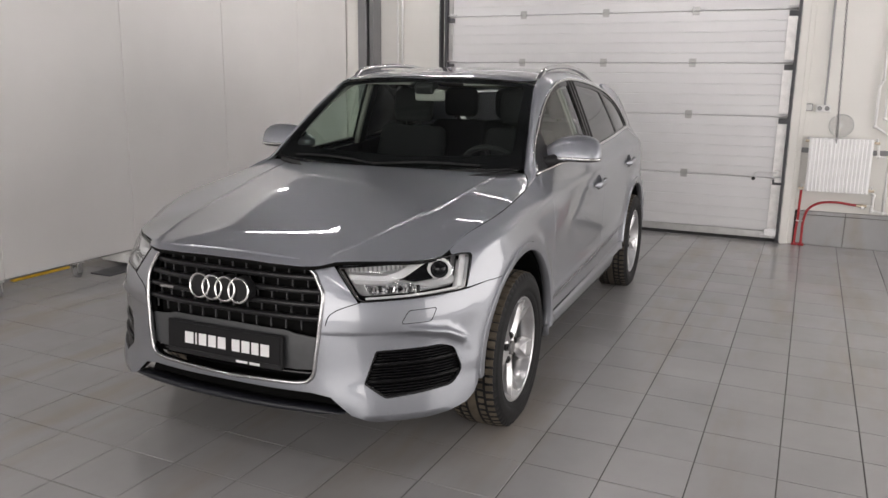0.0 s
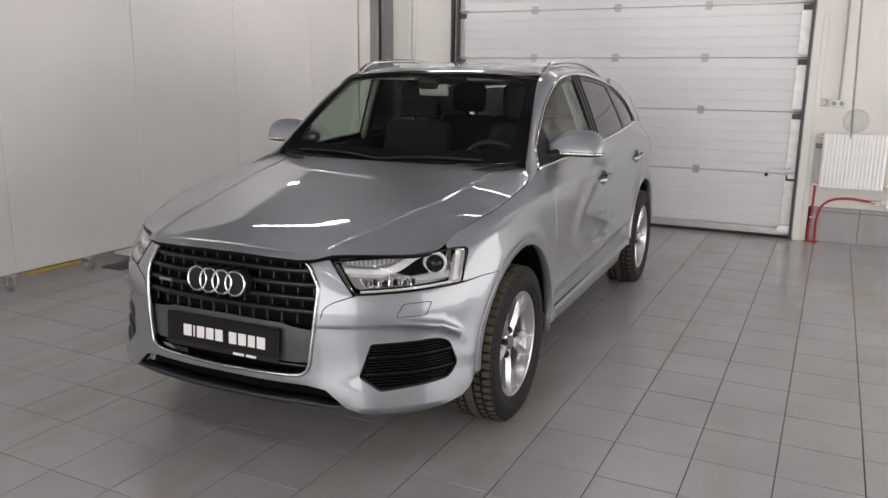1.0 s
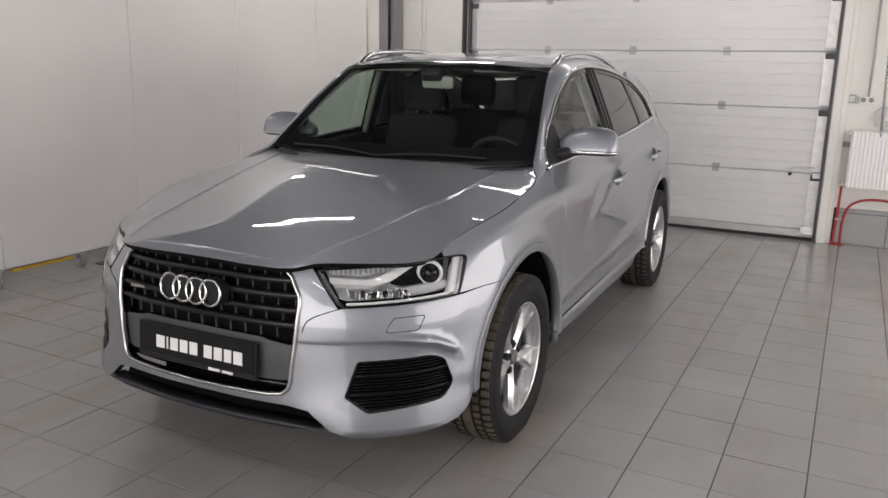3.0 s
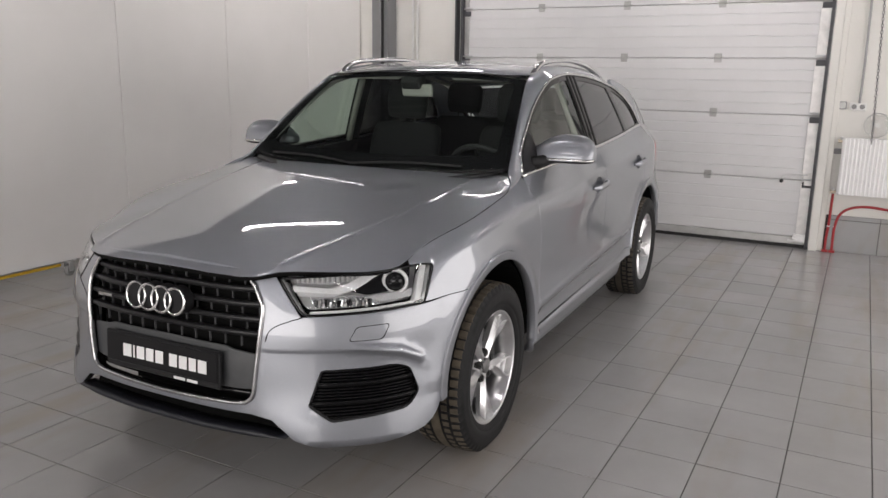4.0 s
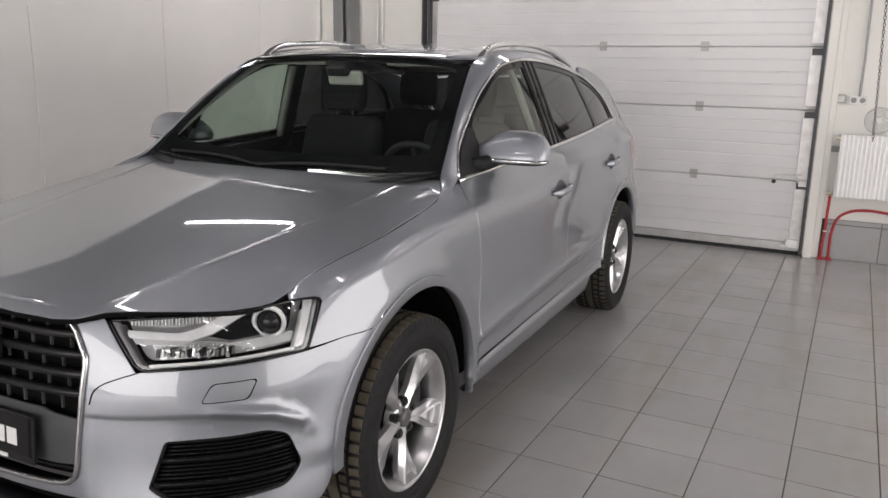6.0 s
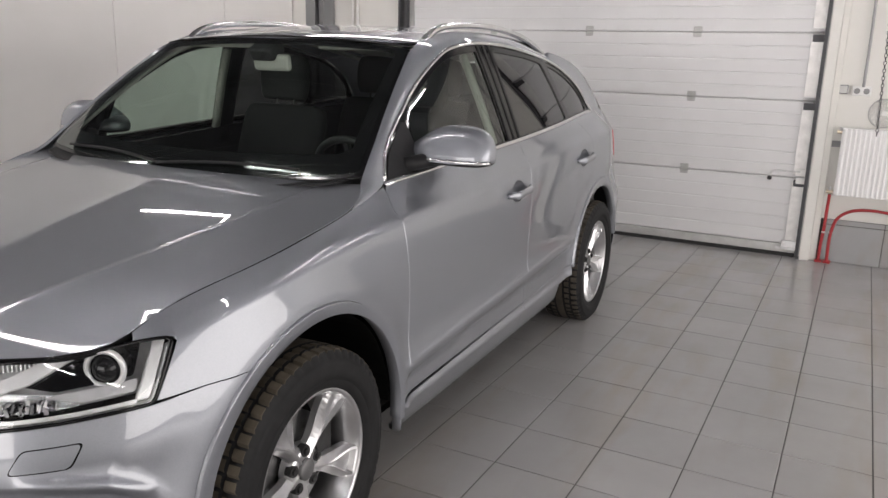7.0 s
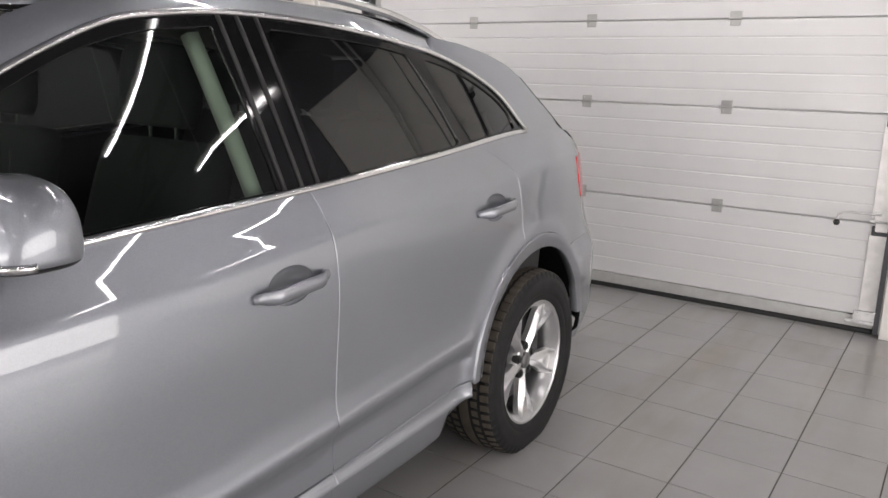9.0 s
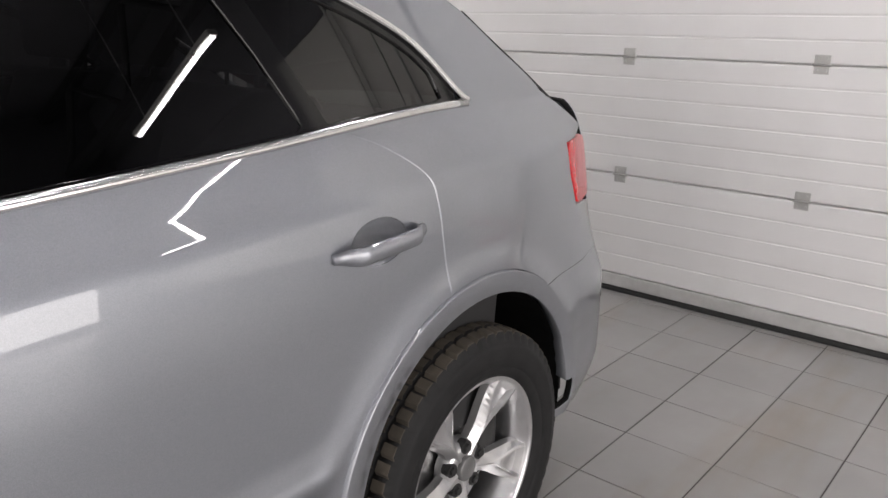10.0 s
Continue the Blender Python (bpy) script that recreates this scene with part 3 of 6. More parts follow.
PAINT = car_paint()
CHROME = surface("chrome", (0.82, 0.82, 0.82), 0.08, metal=1.0, vary=0.0)
SATIN = surface("satin_aluminium", (0.72, 0.72, 0.72), 0.22, metal=1.0, vary=0.04, scale=40)
SATIN_DARK = surface("satin_frame", (0.52, 0.52, 0.53), 0.25, metal=1.0, vary=0.04, scale=40)
GLOSS_BLACK = surface("gloss_black", (0.005, 0.005, 0.0055), 0.06, vary=0.0, spec=0.35)
GRILLE_BLACK = surface("grille_black", (0.004, 0.004, 0.0045), 0.3, vary=0.1, scale=30, spec=0.18)
TRIM_BLACK = surface("black_plastic", (0.011, 0.011, 0.012), 0.55, spec=0.3, vary=0.15, scale=60, grain=0.1, grain_scale=900)
MATT_BLACK = surface("matt_black", (0.004, 0.004, 0.004), 0.9, spec=0.1, vary=0.2, scale=30)
LIP_BLACK = surface("lip_dark_blue", (0.012, 0.013, 0.018), 0.45, vary=0.1, scale=20)
GRILLE_SLAT = surface("grille_slat", (0.014, 0.014, 0.015), 0.28, vary=0.1, scale=30, spec=0.35)
RIB_GREY = surface("rib_grey", (0.10, 0.10, 0.105), 0.4, vary=0.1, scale=20)
GREY_PLASTIC = surface("grey_plastic", (0.055, 0.057, 0.06), 0.42, vary=0.1, scale=20, grain=0.1, grain_scale=700)
TYRE = surface("tyre_rubber", (0.011, 0.011, 0.0115), 0.7, spec=0.3, vary=0.25, scale=25, grain=0.2, grain_scale=300)
TYRE_TREAD = surface("tyre_tread_dusty", (0.085, 0.070, 0.050), 0.85, vary=0.35, scale=18, grain=0.3, grain_scale=200)
TREAD_DARK = surface("tyre_tread_dark", (0.062, 0.052, 0.040), 0.8, vary=0.3, scale=18, grain=0.3, grain_scale=200)
ALLOY = surface("alloy_silver", (0.60, 0.60, 0.61), 0.28, metal=0.85, vary=0.06, scale=20, coat=0.6)
CAP_GREY = surface("hub_cap_grey", (0.16, 0.16, 0.16), 0.4, metal=0.5, vary=0.08, scale=40)
DISC = surface("brake_disc", (0.3, 0.3, 0.3), 0.35, metal=1.0, vary=0.25, scale=30)
DARK_METAL = surface("dark_metal", (0.05, 0.05, 0.05), 0.5, metal=0.6, vary=0.2, scale=30)
CLOTH = surface("seat_cloth", (0.012, 0.012, 0.013), 0.85, vary=0.2, scale=40, grain=0.3, grain_scale=400)
DASH = surface("dashboard_plastic", (0.018, 0.018, 0.019), 0.55, vary=0.15, scale=30, grain=0.2, grain_scale=500)
LINER = surface("headliner_cloth", (0.42, 0.41, 0.38), 0.9, vary=0.06, scale=20)
PLATE_BLACK = surface("plate_black", (0.009, 0.009, 0.010), 0.3, spec=0.3, vary=0.1, scale=30)
PRINT_WHITE = surface("print_white", (0.8, 0.8, 0.8), 0.5, vary=0.02)
LAMP_CHROME = surface("lamp_reflector", (0.72, 0.72, 0.72), 0.22, metal=0.9, vary=0.08, scale=60)
LAMP_SILVER = surface("lamp_silver", (0.74, 0.74, 0.73), 0.3, metal=0.3, vary=0.06, scale=60)
LAMP_GREY = surface("lamp_bezel", (0.50, 0.50, 0.50), 0.32, metal=0.25, vary=0.1, scale=40)
RED_LENS = surface("red_lens", (0.50, 0.008, 0.012), 0.12, vary=0.25, scale=60, coat=0.3)
GLASS_CLEAR = glass("windscreen_glass", (0.80, 0.87, 0.83))
GLASS_FRONT = glass("side_glass", (0.54, 0.63, 0.57))
GLASS_DARK = glass("privacy_glass", (0.05, 0.052, 0.055))
GLASS_LAMP = glass("lamp_glass", (0.93, 0.94, 0.95))


# ---------------------------------------------------------------- the car: surface tools
def curve(*pts):
    """A smooth function through (x, y) knots, without overshoot."""
    xs, ys = [p[0] for p in pts], [p[1] for p in pts]
    n = len(xs)
    dl = [(ys[i + 1] - ys[i]) / (xs[i + 1] - xs[i]) for i in range(n - 1)]
    sl = [dl[0]] + [0 if dl[i - 1] * dl[i] <= 0 else 2 * dl[i - 1] * dl[i] / (dl[i - 1] + dl[i]) for i in range(1, n - 1)] + [dl[-1]]

    def f(x):
        if x <= xs[0]:
            return ys[0] + sl[0] * (x - xs[0])
        if x >= xs[-1]:
            return ys[-1] + sl[-1] * (x - xs[-1])
        i = 0
        while x > xs[i + 1]:
            i += 1
        h = xs[i + 1] - xs[i]
        t = (x - xs[i]) / h
        return ys[i] * (1 + 2 * t) * (1 - t) ** 2 + sl[i] * h * t * (1 - t) ** 2 + ys[i + 1] * t * t * (3 - 2 * t) + sl[i + 1] * h * t * t * (t - 1)
    return f


def smooth01(t):
    t = min(1.0, max(0.0, t))
    return t * t * (3 - 2 * t)


def fillet(pts, r, n=5):
    """Round the corners of a closed outline; r: one radius or one for each corner."""
    k, out = len(pts), []
    rs = r if isinstance(r, (list, tuple)) else [r] * k
    for i, p in enumerate(pts):
        p, a, b = Vector(p), Vector(pts[i - 1]), Vector(pts[(i + 1) % k])
        if rs[i] <= 0:
            out.append(p)
            continue
        p0 = p + (a - p) * min(0.5, rs[i] / max((a - p).length, 1e-9))
        p1 = p + (b - p) * min(0.5, rs[i] / max((b - p).length, 1e-9))
        for j in range(n + 1):
            t = j / n
            out.append(p0 * (1 - t) ** 2 + p * 2 * t * (1 - t) + p1 * t * t)
    return out


def dense(loop, step):
    out, k = [], len(loop)
    for i in range(k):
        a, b = Vector(loop[i][:2]), Vector(loop[(i + 1) % k][:2])
        m = max(1, int(math.ceil((b - a).length / step)))
        out += [a + (b - a) * (j / m) for j in range(m)]
    return out


def inside(pts, loops):
    """Which of the points lie inside the loops (even-odd)."""
    x, y = pts[:, 0], pts[:, 1]
    res = np.zeros(len(pts), bool)
    for lp in loops:
        a = np.array([(p[0], p[1]) for p in lp])
        b = np.roll(a, -1, axis=0)
        for (x0, y0), (x1, y1) in zip(a, b):
            if y0 == y1:
                continue
            hit = ((y0 > y) != (y1 > y)) & (x < (x1 - x0) * (y - y0) / (y1 - y0) + x0)
            res ^= hit
    return res


CAR_MID = Vector((0, 1.3, 0.6))


def panel(name, loops, fmap, mat, parent, label="", step=0.03, depth=0.012, lift=0.0, mid=CAR_MID, flange_mat=None, lines=()):
    """A sheet of bodywork: the outlines, filled in the plane and carried onto the surface fmap, with edges turned in; lines are creases to follow."""
    # painted panels get black turned-in edges, which put shade into the gaps
    if flange_mat is None and mat is PAINT:
        flange_mat = MATT_BLACK
    loops = [dense(lp, step) for lp in loops]
    allp = np.array([(p.x, p.y) for lp in loops for p in lp])
    lo, hi = allp.min(0), allp.max(0)
    gx, gy = np.meshgrid(np.arange(lo[0] + step / 2, hi[0], step), np.arange(lo[1] + step / 2, hi[1], step))
    g = np.stack([gx.ravel(), gy.ravel()], 1)
    g = g[inside(g, loops)]
    if len(g):
        near = np.array([np.min((allp[:, 0] - p[0]) ** 2 + (allp[:, 1] - p[1]) ** 2) for p in g])
        g = g[near > (0.55 * step) ** 2]
    if lines:
        ln = np.array([p for line in lines for p in line])
        ln = ln[inside(ln, loops)]
        far = np.array([np.min((allp[:, 0] - p[0]) ** 2 + (allp[:, 1] - p[1]) ** 2) for p in ln])
        ln = ln[far > 0.004 ** 2]
        off = np.array([np.min((ln[:, 0] - p[0]) ** 2 + (ln[:, 1] - p[1]) ** 2) for p in g])
        g = np.concatenate([g[off > 0.012 ** 2], ln])
    edges, k = [], 0
    for lp in loops:
        edges += [(k + i, k + (i + 1) % len(lp)) for i in range(len(lp))]
        k += len(lp)
    coords = [Vector(p) for p in allp.tolist()] + [Vector(p) for p in g.tolist()]
    v2, _, tris, _, _, _ = delaunay_2d_cdt(coords, edges, [], 1, 1e-6)
    cen = np.array([[sum(v2[i].x for i in t) / 3, sum(v2[i].y for i in t) / 3] for t in tris])
    keep = inside(cen, loops)
    tris = [t for t, kk in zip(tris, keep) if kk]
    e = 1e-3
    pos, nor = [], []
    for p in v2:
        c = fmap(p.x, p.y)
        du = fmap(p.x + e, p.y) - fmap(p.x - e, p.y)
        dv = fmap(p.x, p.y + e) - fmap(p.x, p.y - e)
        n = du.cross(dv).normalized()
        pos.append(c)
        nor.append(n)
    flip = sum(n.dot(p - mid) for p, n in zip(pos, nor)) < 0
    if flip:
        nor = [-n for n in nor]
        tris = [t[::-1] for t in tris]
    pos = [p + n * lift for p, n in zip(pos, nor)]
    count = {}
    for t in tris:
        for a, b in ((t[0], t[1]), (t[1], t[2]), (t[2], t[0])):
            count[(a, b)] = count.get((a, b), 0) + 1
    rim = [(a, b) for (a, b) in count if (b, a) not in count]
    outw = {}
    for a, b in rim:
        w = (pos[b] - pos[a]).cross(nor[a])
        for q in (a, b):
            outw[q] = outw.get(q, Vector()) + w
    verts, norms, faces = list(pos), list(nor), [tuple(t) for t in tris]
    idx = {}
    for q, w in outw.items():
        w = w.normalized()
        idx[q] = len(verts)
        verts += [pos[q], pos[q] + w * 0.0012 - nor[q] * 0.0025, pos[q] - nor[q] * depth]
        norms += [(nor[q] + w * 0.25).normalized(), (nor[q] + w).normalized(), w]
    nf = len(faces)
    for a, b in rim:
        i, j = idx[a], idx[b]
        faces += [(j, i, i + 1, j + 1), (j + 1, i + 1, i + 2, j + 2)]
    me = bpy.data.meshes.new(name)
    me.from_pydata([tuple(v) for v in verts], [], faces)
    me.materials.append(mat)
    if flange_mat:
        me.materials.append(flange_mat)
        me.polygons.foreach_set("material_index", [0] * nf + [0, 1] * ((len(faces) - nf) // 2))
    me.shade_smooth()
    me.update()
    me.normals_split_custom_set_from_vertices([tuple(n) for n in norms])
    ob = new(name, me)
    ob.parent = parent
    if label:
        ob["label"] = label
    return ob


def sweep(name, pts, section, mat, parent, ups=None, closed=False, label="", caps=True):
    """A profile (list of (side, up)) carried along a line of points; ups: the up direction at each point."""
    pts = [Vector(p) for p in pts]
    k, n = len(pts), len(section)
    bm = bmesh.new()
    rings = []
    for i, p in enumerate(pts):
        d = (pts[(i + 1) % k] - pts[i - 1]) if closed else (pts[min(i + 1, k - 1)] - pts[max(i - 1, 0)])
        d.normalize()
        up = Vector(ups[i]) if ups else Vector((0, 0, 1))
        up = (up - d * up.dot(d)).normalized()
        side = d.cross(up)
        rings.append([bm.verts.new(p + side * a + up * b) for a, b in section])
    for i in range(k if closed else k - 1):
        a, b = rings[i], rings[(i + 1) % k]
        for j in range(n):
            bm.faces.new((a[j], a[(j + 1) % n], b[(j + 1) % n], b[j]))
    if caps and not closed:
        bm.faces.new(rings[0][::-1])
        bm.faces.new(rings[-1])
    bmesh.ops.recalc_face_normals(bm, faces=bm.faces)
    return part(name, bm, mat, parent, label, smooth=True)


def round_section(w, h, n=10):
    return [(w * math.cos(2 * math.pi * j / n), h * math.sin(2 * math.pi * j / n)) for j in range(n)]


def panel_grid(name, fm, n, m, mat, parent, label="", depth=0.0, mid=CAR_MID, closed_u=False):
    verts, norms, faces = [], [], []
    e = 1e-3
    for j in range(m + 1):
        for i in range(n + 1):
            u, v = i / n, j / m
            p = fm(u, v)
            du = fm(u + e, v) - fm(u - e, v)
            dv = fm(u, v + e) - fm(u, v - e)
            nn = du.cross(dv)
            verts.append(p)
            norms.append(nn.normalized() if nn.length > 1e-12 else Vector((0, 0, 1)))
    if sum(nn.dot(p - mid) for p, nn in zip(verts, norms)) < 0:
        norms = [-nn for nn in norms]
        order = -1
    else:
        order = 1
    for j in range(m):
        for i in range(n):
            a = j * (n + 1) + i
            faces.append((a, a + 1, a + n + 2, a + n + 1)[::order])
    if depth:
        rim = [i for i in range(n + 1)] + [j * (n + 1) + n for j in range(1, m + 1)] + [m * (n + 1) + i for i in range(n - 1, -1, -1)] + [j * (n + 1) for j in range(m - 1, 0, -1)]
        base = len(verts)
        for q in rim:
            verts += [verts[q], verts[q] - norms[q] * depth]
            c = (verts[q] - fm(0.5, 0.5)).normalized()
            norms += [c, c]
        for i in range(len(rim)):
            a, b = base + 2 * i, base + 2 * ((i + 1) % len(rim))
            faces.append((b, a, a + 1, b + 1)[::order])
    me = bpy.data.meshes.new(name)
    me.from_pydata([tuple(v) for v in verts], [], faces)
    me.materials.append(mat)
    me.shade_smooth()
    me.update()
    me.normals_split_custom_set_from_vertices([tuple(nn) for nn in norms])
    ob = new(name, me)
    ob.parent = parent
    if label:
        ob["label"] = label
    return ob


# ---------------------------------------------------------------- the car: section curves (x to its left, y to its rear, from the front axle)
PLAN = spline([(0, -0.885, 0), (0.2, -0.880, 0), (0.37, -0.855, 0), (0.54, -0.790, 0), (0.70, -0.672, 0), (0.805, -0.53, 0), (0.858, -0.38, 0),
               (0.880, -0.2, 0), (0.886, 0, 0), (0.888, 0.6, 0), (0.890, 1.3, 0), (0.890, 2.0, 0), (0.888, 2.6, 0), (0.878, 2.9, 0), (0.844, 3.18, 0), (0.735, 3.375, 0), (0.4, 3.46, 0), (0, 3.49, 0)], 10)
PLAN_S = [0.0]
for _a, _b in zip(PLAN, PLAN[1:]):
    PLAN_S.append(PLAN_S[-1] + (_b - _a).length)
_zero = next(s for s, p in zip(PLAN_S, PLAN) if p.y >= 0)
PLAN_S = [s - _zero for s in PLAN_S]
S_FRONT, S_REAR = PLAN_S[0], PLAN_S[-1]
_ps, _px, _py = np.array(PLAN_S), np.array([p.x for p in PLAN]), np.array([p.y for p in PLAN])


def plan_at(s):
    """Point and outward direction of the plan line at s."""
    h = 0.03
    x, y = float(np.interp(s, _ps, _px)), float(np.interp(s, _ps, _py))
    if s - h < S_FRONT:
        h2 = 2 * (S_FRONT) - (s - h)
        x0, y0 = -float(np.interp(h2, _ps, _px)), float(np.interp(h2, _ps, _py))
    else:
        x0, y0 = float(np.interp(s - h, _ps, _px)), float(np.interp(s - h, _ps, _py))
    x1, y1 = float(np.interp(s + h, _ps, _px)), float(np.interp(s + h, _ps, _py))
    d = Vector((x1 - x0, y1 - y0, 0)).normalized()
    x = (x + (x0 + x1)) / 3 if s - h >= S_FRONT else x
    y = (y + (y0 + y1)) / 3 if s - h >= S_FRONT else y
    return Vector((x, y, 0)), Vector((d.y, -d.x, 0))


def s_of_x(x):
    """s of the front face at half-width x."""
    k = int(np.argmax(_px > 0.87))
    return float(np.interp(x, _px[:k], _ps[:k]))


z_top = curve((-0.7, 0.78), (-0.49, 0.833), (-0.38, 0.866), (-0.22, 0.902), (-0.02, 0.930), (0.225, 0.965), (0.35, 0.985), (0.515, 1.014), (0.7, 1.027), (1.27, 1.058), (1.71, 1.079), (2.035, 1.100), (2.64, 1.136), (3.2, 1.13), (3.6, 1.10))
x_top = curve((-0.7, 0.70), (-0.49, 0.742), (-0.38, 0.766), (-0.22, 0.783), (-0.02, 0.791), (0.225, 0.786), (0.35, 0.774), (0.515, 0.760), (0.62, 0.766), (0.8, 0.780), (1.27, 0.798), (1.9, 0.802), (2.3, 0.795), (2.64, 0.776), (2.9, 0.746), (3.15, 0.702), (3.4, 0.61))
z_shoulder = curve((-0.5, 0.785), (-0.2, 0.860), (0.1, 0.892), (0.46, 0.912), (1.0, 0.926), (1.67, 0.965), (2.0, 0.978), (2.4, 0.998), (2.7, 1.010), (3.3, 1.02))
z_crease = curve((-0.5, 0.42), (0.4, 0.447), (0.705, 0.461), (1.54, 0.497), (2.2, 0.530), (3.0, 0.56))


def side_d(y, z):
    """How far the flank lies inside the plan line, by height."""
    zt, xt = z_top(y), x_top(y)
    xr = 0.888
    dt = xr - xt
    zs = min(z_shoulder(y), zt - 0.05)
    sp = zt - zs
    zc = z_crease(y)
    soft = smooth01((y - 2.2) / 0.3)
    prof = curve((0.16, 0.10), (0.26, 0.04), (0.34, 0.026), (zc - 0.05, 0.0275), (zc - 0.006, 0.0085 + 0.010 * soft), (zc + 0.006, 0.006 + 0.0125 * soft), (zc + 0.035, 0.0135 + 0.005 * soft), (zc + 0.085, 0.0195), (zc + 0.15, 0.0200),
                 (zs - 0.15, 0.0185), (zs - 0.07, 0.0215), (zs - 0.009, 0.0285), (zs + 0.007, 0.0325), (zs + sp * 0.40, 0.0325 + (dt - 0.0325) * 0.36), (zs + sp * 0.75, 0.0325 + (dt - 0.0325) * 0.71), (zt, dt), (zt + 0.1, dt + 0.05))
    return prof(z)


front_d = curve((0.16, 0.08), (0.230, 0.020), (0.246, -0.008), (0.258, -0.016), (0.30, -0.012), (0.40, 0.002), (0.50, 0.011), (0.56, 0.014), (0.60, 0.014), (0.66, 0.024), (0.72, 0.045), (0.80, 0.085), (0.86, 0.13))
grille_d = curve((0.16, 0.10), (0.24, 0.06), (0.30, 0.018), (0.36, 0.010), (0.50, 0.006), (0.64, 0.018), (0.76, 0.040), (0.82, 0.062), (0.86, 0.09))
rear_d = curve((0.16, 0.10), (0.28, 0.03), (0.40, 0.0), (0.60, 0.0), (0.70, 0.03), (0.80, 0.055), (1.0, 0.085), (1.14, 0.14), (1.3, 0.25))
ARCH_Z, ARCH_R, FLARE_R = 0.348, 0.390, 0.4385
BROW = [(s_of_x(a), b) for a, b in ((0.56, 0.580), (0.65, 0.580), (0.72, 0.572), (0.775, 0.555), (0.812, 0.52), (0.832, 0.47), (0.842, 0.40), (0.835, 0.33))]


def ring(s, z):
    """The lower body all round, by the distance s along the plan and the height."""
    sign = 1.0
    if s < S_FRONT:
        s, sign = 2 * S_FRONT - s, -1.0
    p, n = plan_at(s)
    y = s if s < 2.9 else 2.9 + (p.y - 2.9)
    a, b, c = smooth01((s + 0.62) / 0.45), smooth01((s - 2.75) / 0.6), smooth01((s - S_FRONT - 0.25) / 0.35)
    fd = grille_d(z) * (1 - c) + front_d(z) * c
    d = fd * (1 - a) + (side_d(max(-0.5, min(y, 3.3)), z) * (1 - b) + rear_d(z) * b) * a
    # ridge over the fog lamp that turns down beside it, and the fine step running in to the grille
    if s < -0.2 and z < 0.70:
        best, tt = 9.0, 0.0
        for k in range(len(BROW) - 1):
            (a0, b0), (a1, b1) = BROW[k], BROW[k + 1]
            t = min(1.0, max(0.0, ((s - a0) * (a1 - a0) + (z - b0) * (b1 - b0)) / ((a1 - a0) ** 2 + (b1 - b0) ** 2)))
            e = math.hypot(s - a0 - t * (a1 - a0), z - b0 - t * (b1 - b0))
            if e < best:
                best, tt = e, (k + t) / (len(BROW) - 1)
        d -= 0.017 * smooth01(tt / 0.35) * (1 - smooth01((tt - 0.45) / 0.30)) * math.exp(-(best / 0.017) ** 2)
        d += 0.006 * smooth01((0.573 - z) / 0.008) * smooth01((p.x - 0.38) / 0.04) * (1 - smooth01((p.x - 0.62) / 0.12)) * smooth01((z - 0.30) / 0.15)
    # the flank lies flat round the wheel arches, with a slight swell
    for yc in (0.0, 2.603):
        r = math.hypot(y - yc, z - ARCH_Z)
        if abs(y - yc) < 0.6 and r < 0.56:
            w = 1 - smooth01((r - FLARE_R - 0.005) / 0.06)
            d += (0.020 - d) * w * smooth01((0.80 - z) / 0.06) * smooth01((s + 0.50) / 0.12) * (1 - smooth01((s - 2.85) / 0.2))
    for yc in (0.0, 2.603):
        r = math.hypot(y - yc, z - ARCH_Z)
        d -= 0.012 * math.exp(-((r - FLARE_R) / 0.05) ** 2) if abs(y - yc) < 0.7 else 0.0
    q = p - n * d
    return Vector((sign * q.x, q.y, z))


def glass_side(y, z):
    """The cabin's flank above the belt line."""
    h = z - z_top(y)
    return Vector((x_top(y) - (0.33 + 0.13 * (1 - smooth01((y - 0.55) / 0.75))) * h - 0.12 * h * h, y, z))


hood_c = curve((-0.86, 0.812), (-0.80, 0.834), (-0.7, 0.857), (-0.5, 0.889), (-0.2, 0.936), (0.1, 0.983), (0.36, 1.022), (0.6, 1.055))
hood_x = curve((-0.9, 0.60), (-0.7, 0.655), (-0.49, 0.706), (-0.416, 0.721), (-0.367, 0.730), (-0.319, 0.743), (-0.268, 0.758), (-0.212, 0.772), (-0.154, 0.781), (-0.098, 0.786), (-0.02, 0.789), (0.225, 0.786), (0.35, 0.774), (0.45, 0.735), (0.56, 0.70))
hood_z = curve((-0.9, 0.73), (-0.7, 0.782), (-0.49, 0.823), (-0.416, 0.842), (-0.367, 0.859), (-0.319, 0.875), (-0.268, 0.889), (-0.212, 0.901), (-0.02, 0.930), (0.225, 0.965), (0.35, 0.990), (0.45, 1.022), (0.56, 1.04))
hood_crease = curve((-0.86, 0.37), (-0.5, 0.46), (0.0, 0.55), (0.5, 0.60))


def hood_at(x, y):
    zc, xs, ze, xc = hood_c(y), hood_x(y), hood_z(y), hood_crease(y)
    a = abs(x)
    crown = 0.016 * (a / xc) ** 2 if a < xc else 0.016 + 0.032 / xc * (a - xc) * 0.5
    t = (a - xc) / (xs - xc)
    w = 0.03
    soft = t * smooth01((t + w) / (2 * w)) if t > -w else 0.0
    edge_crown = 0.016 + 0.016 / xc * (xs - xc)
    k = (zc - ze - edge_crown)
    return Vector((x, y, zc - crown - k * (0.72 * soft + 0.28 * soft * abs(soft)) + 0.0022 * math.exp(-(t / 0.045) ** 2)))

# ---------------------------------------------------------------- the car: bodywork
CAR_POSE = pose(-1.725, 3.36, 0, 0, 0, 1.5)
car = thing("car", "silver grey compact sport utility car parked on the tiled floor", "car", CAR_POSE)


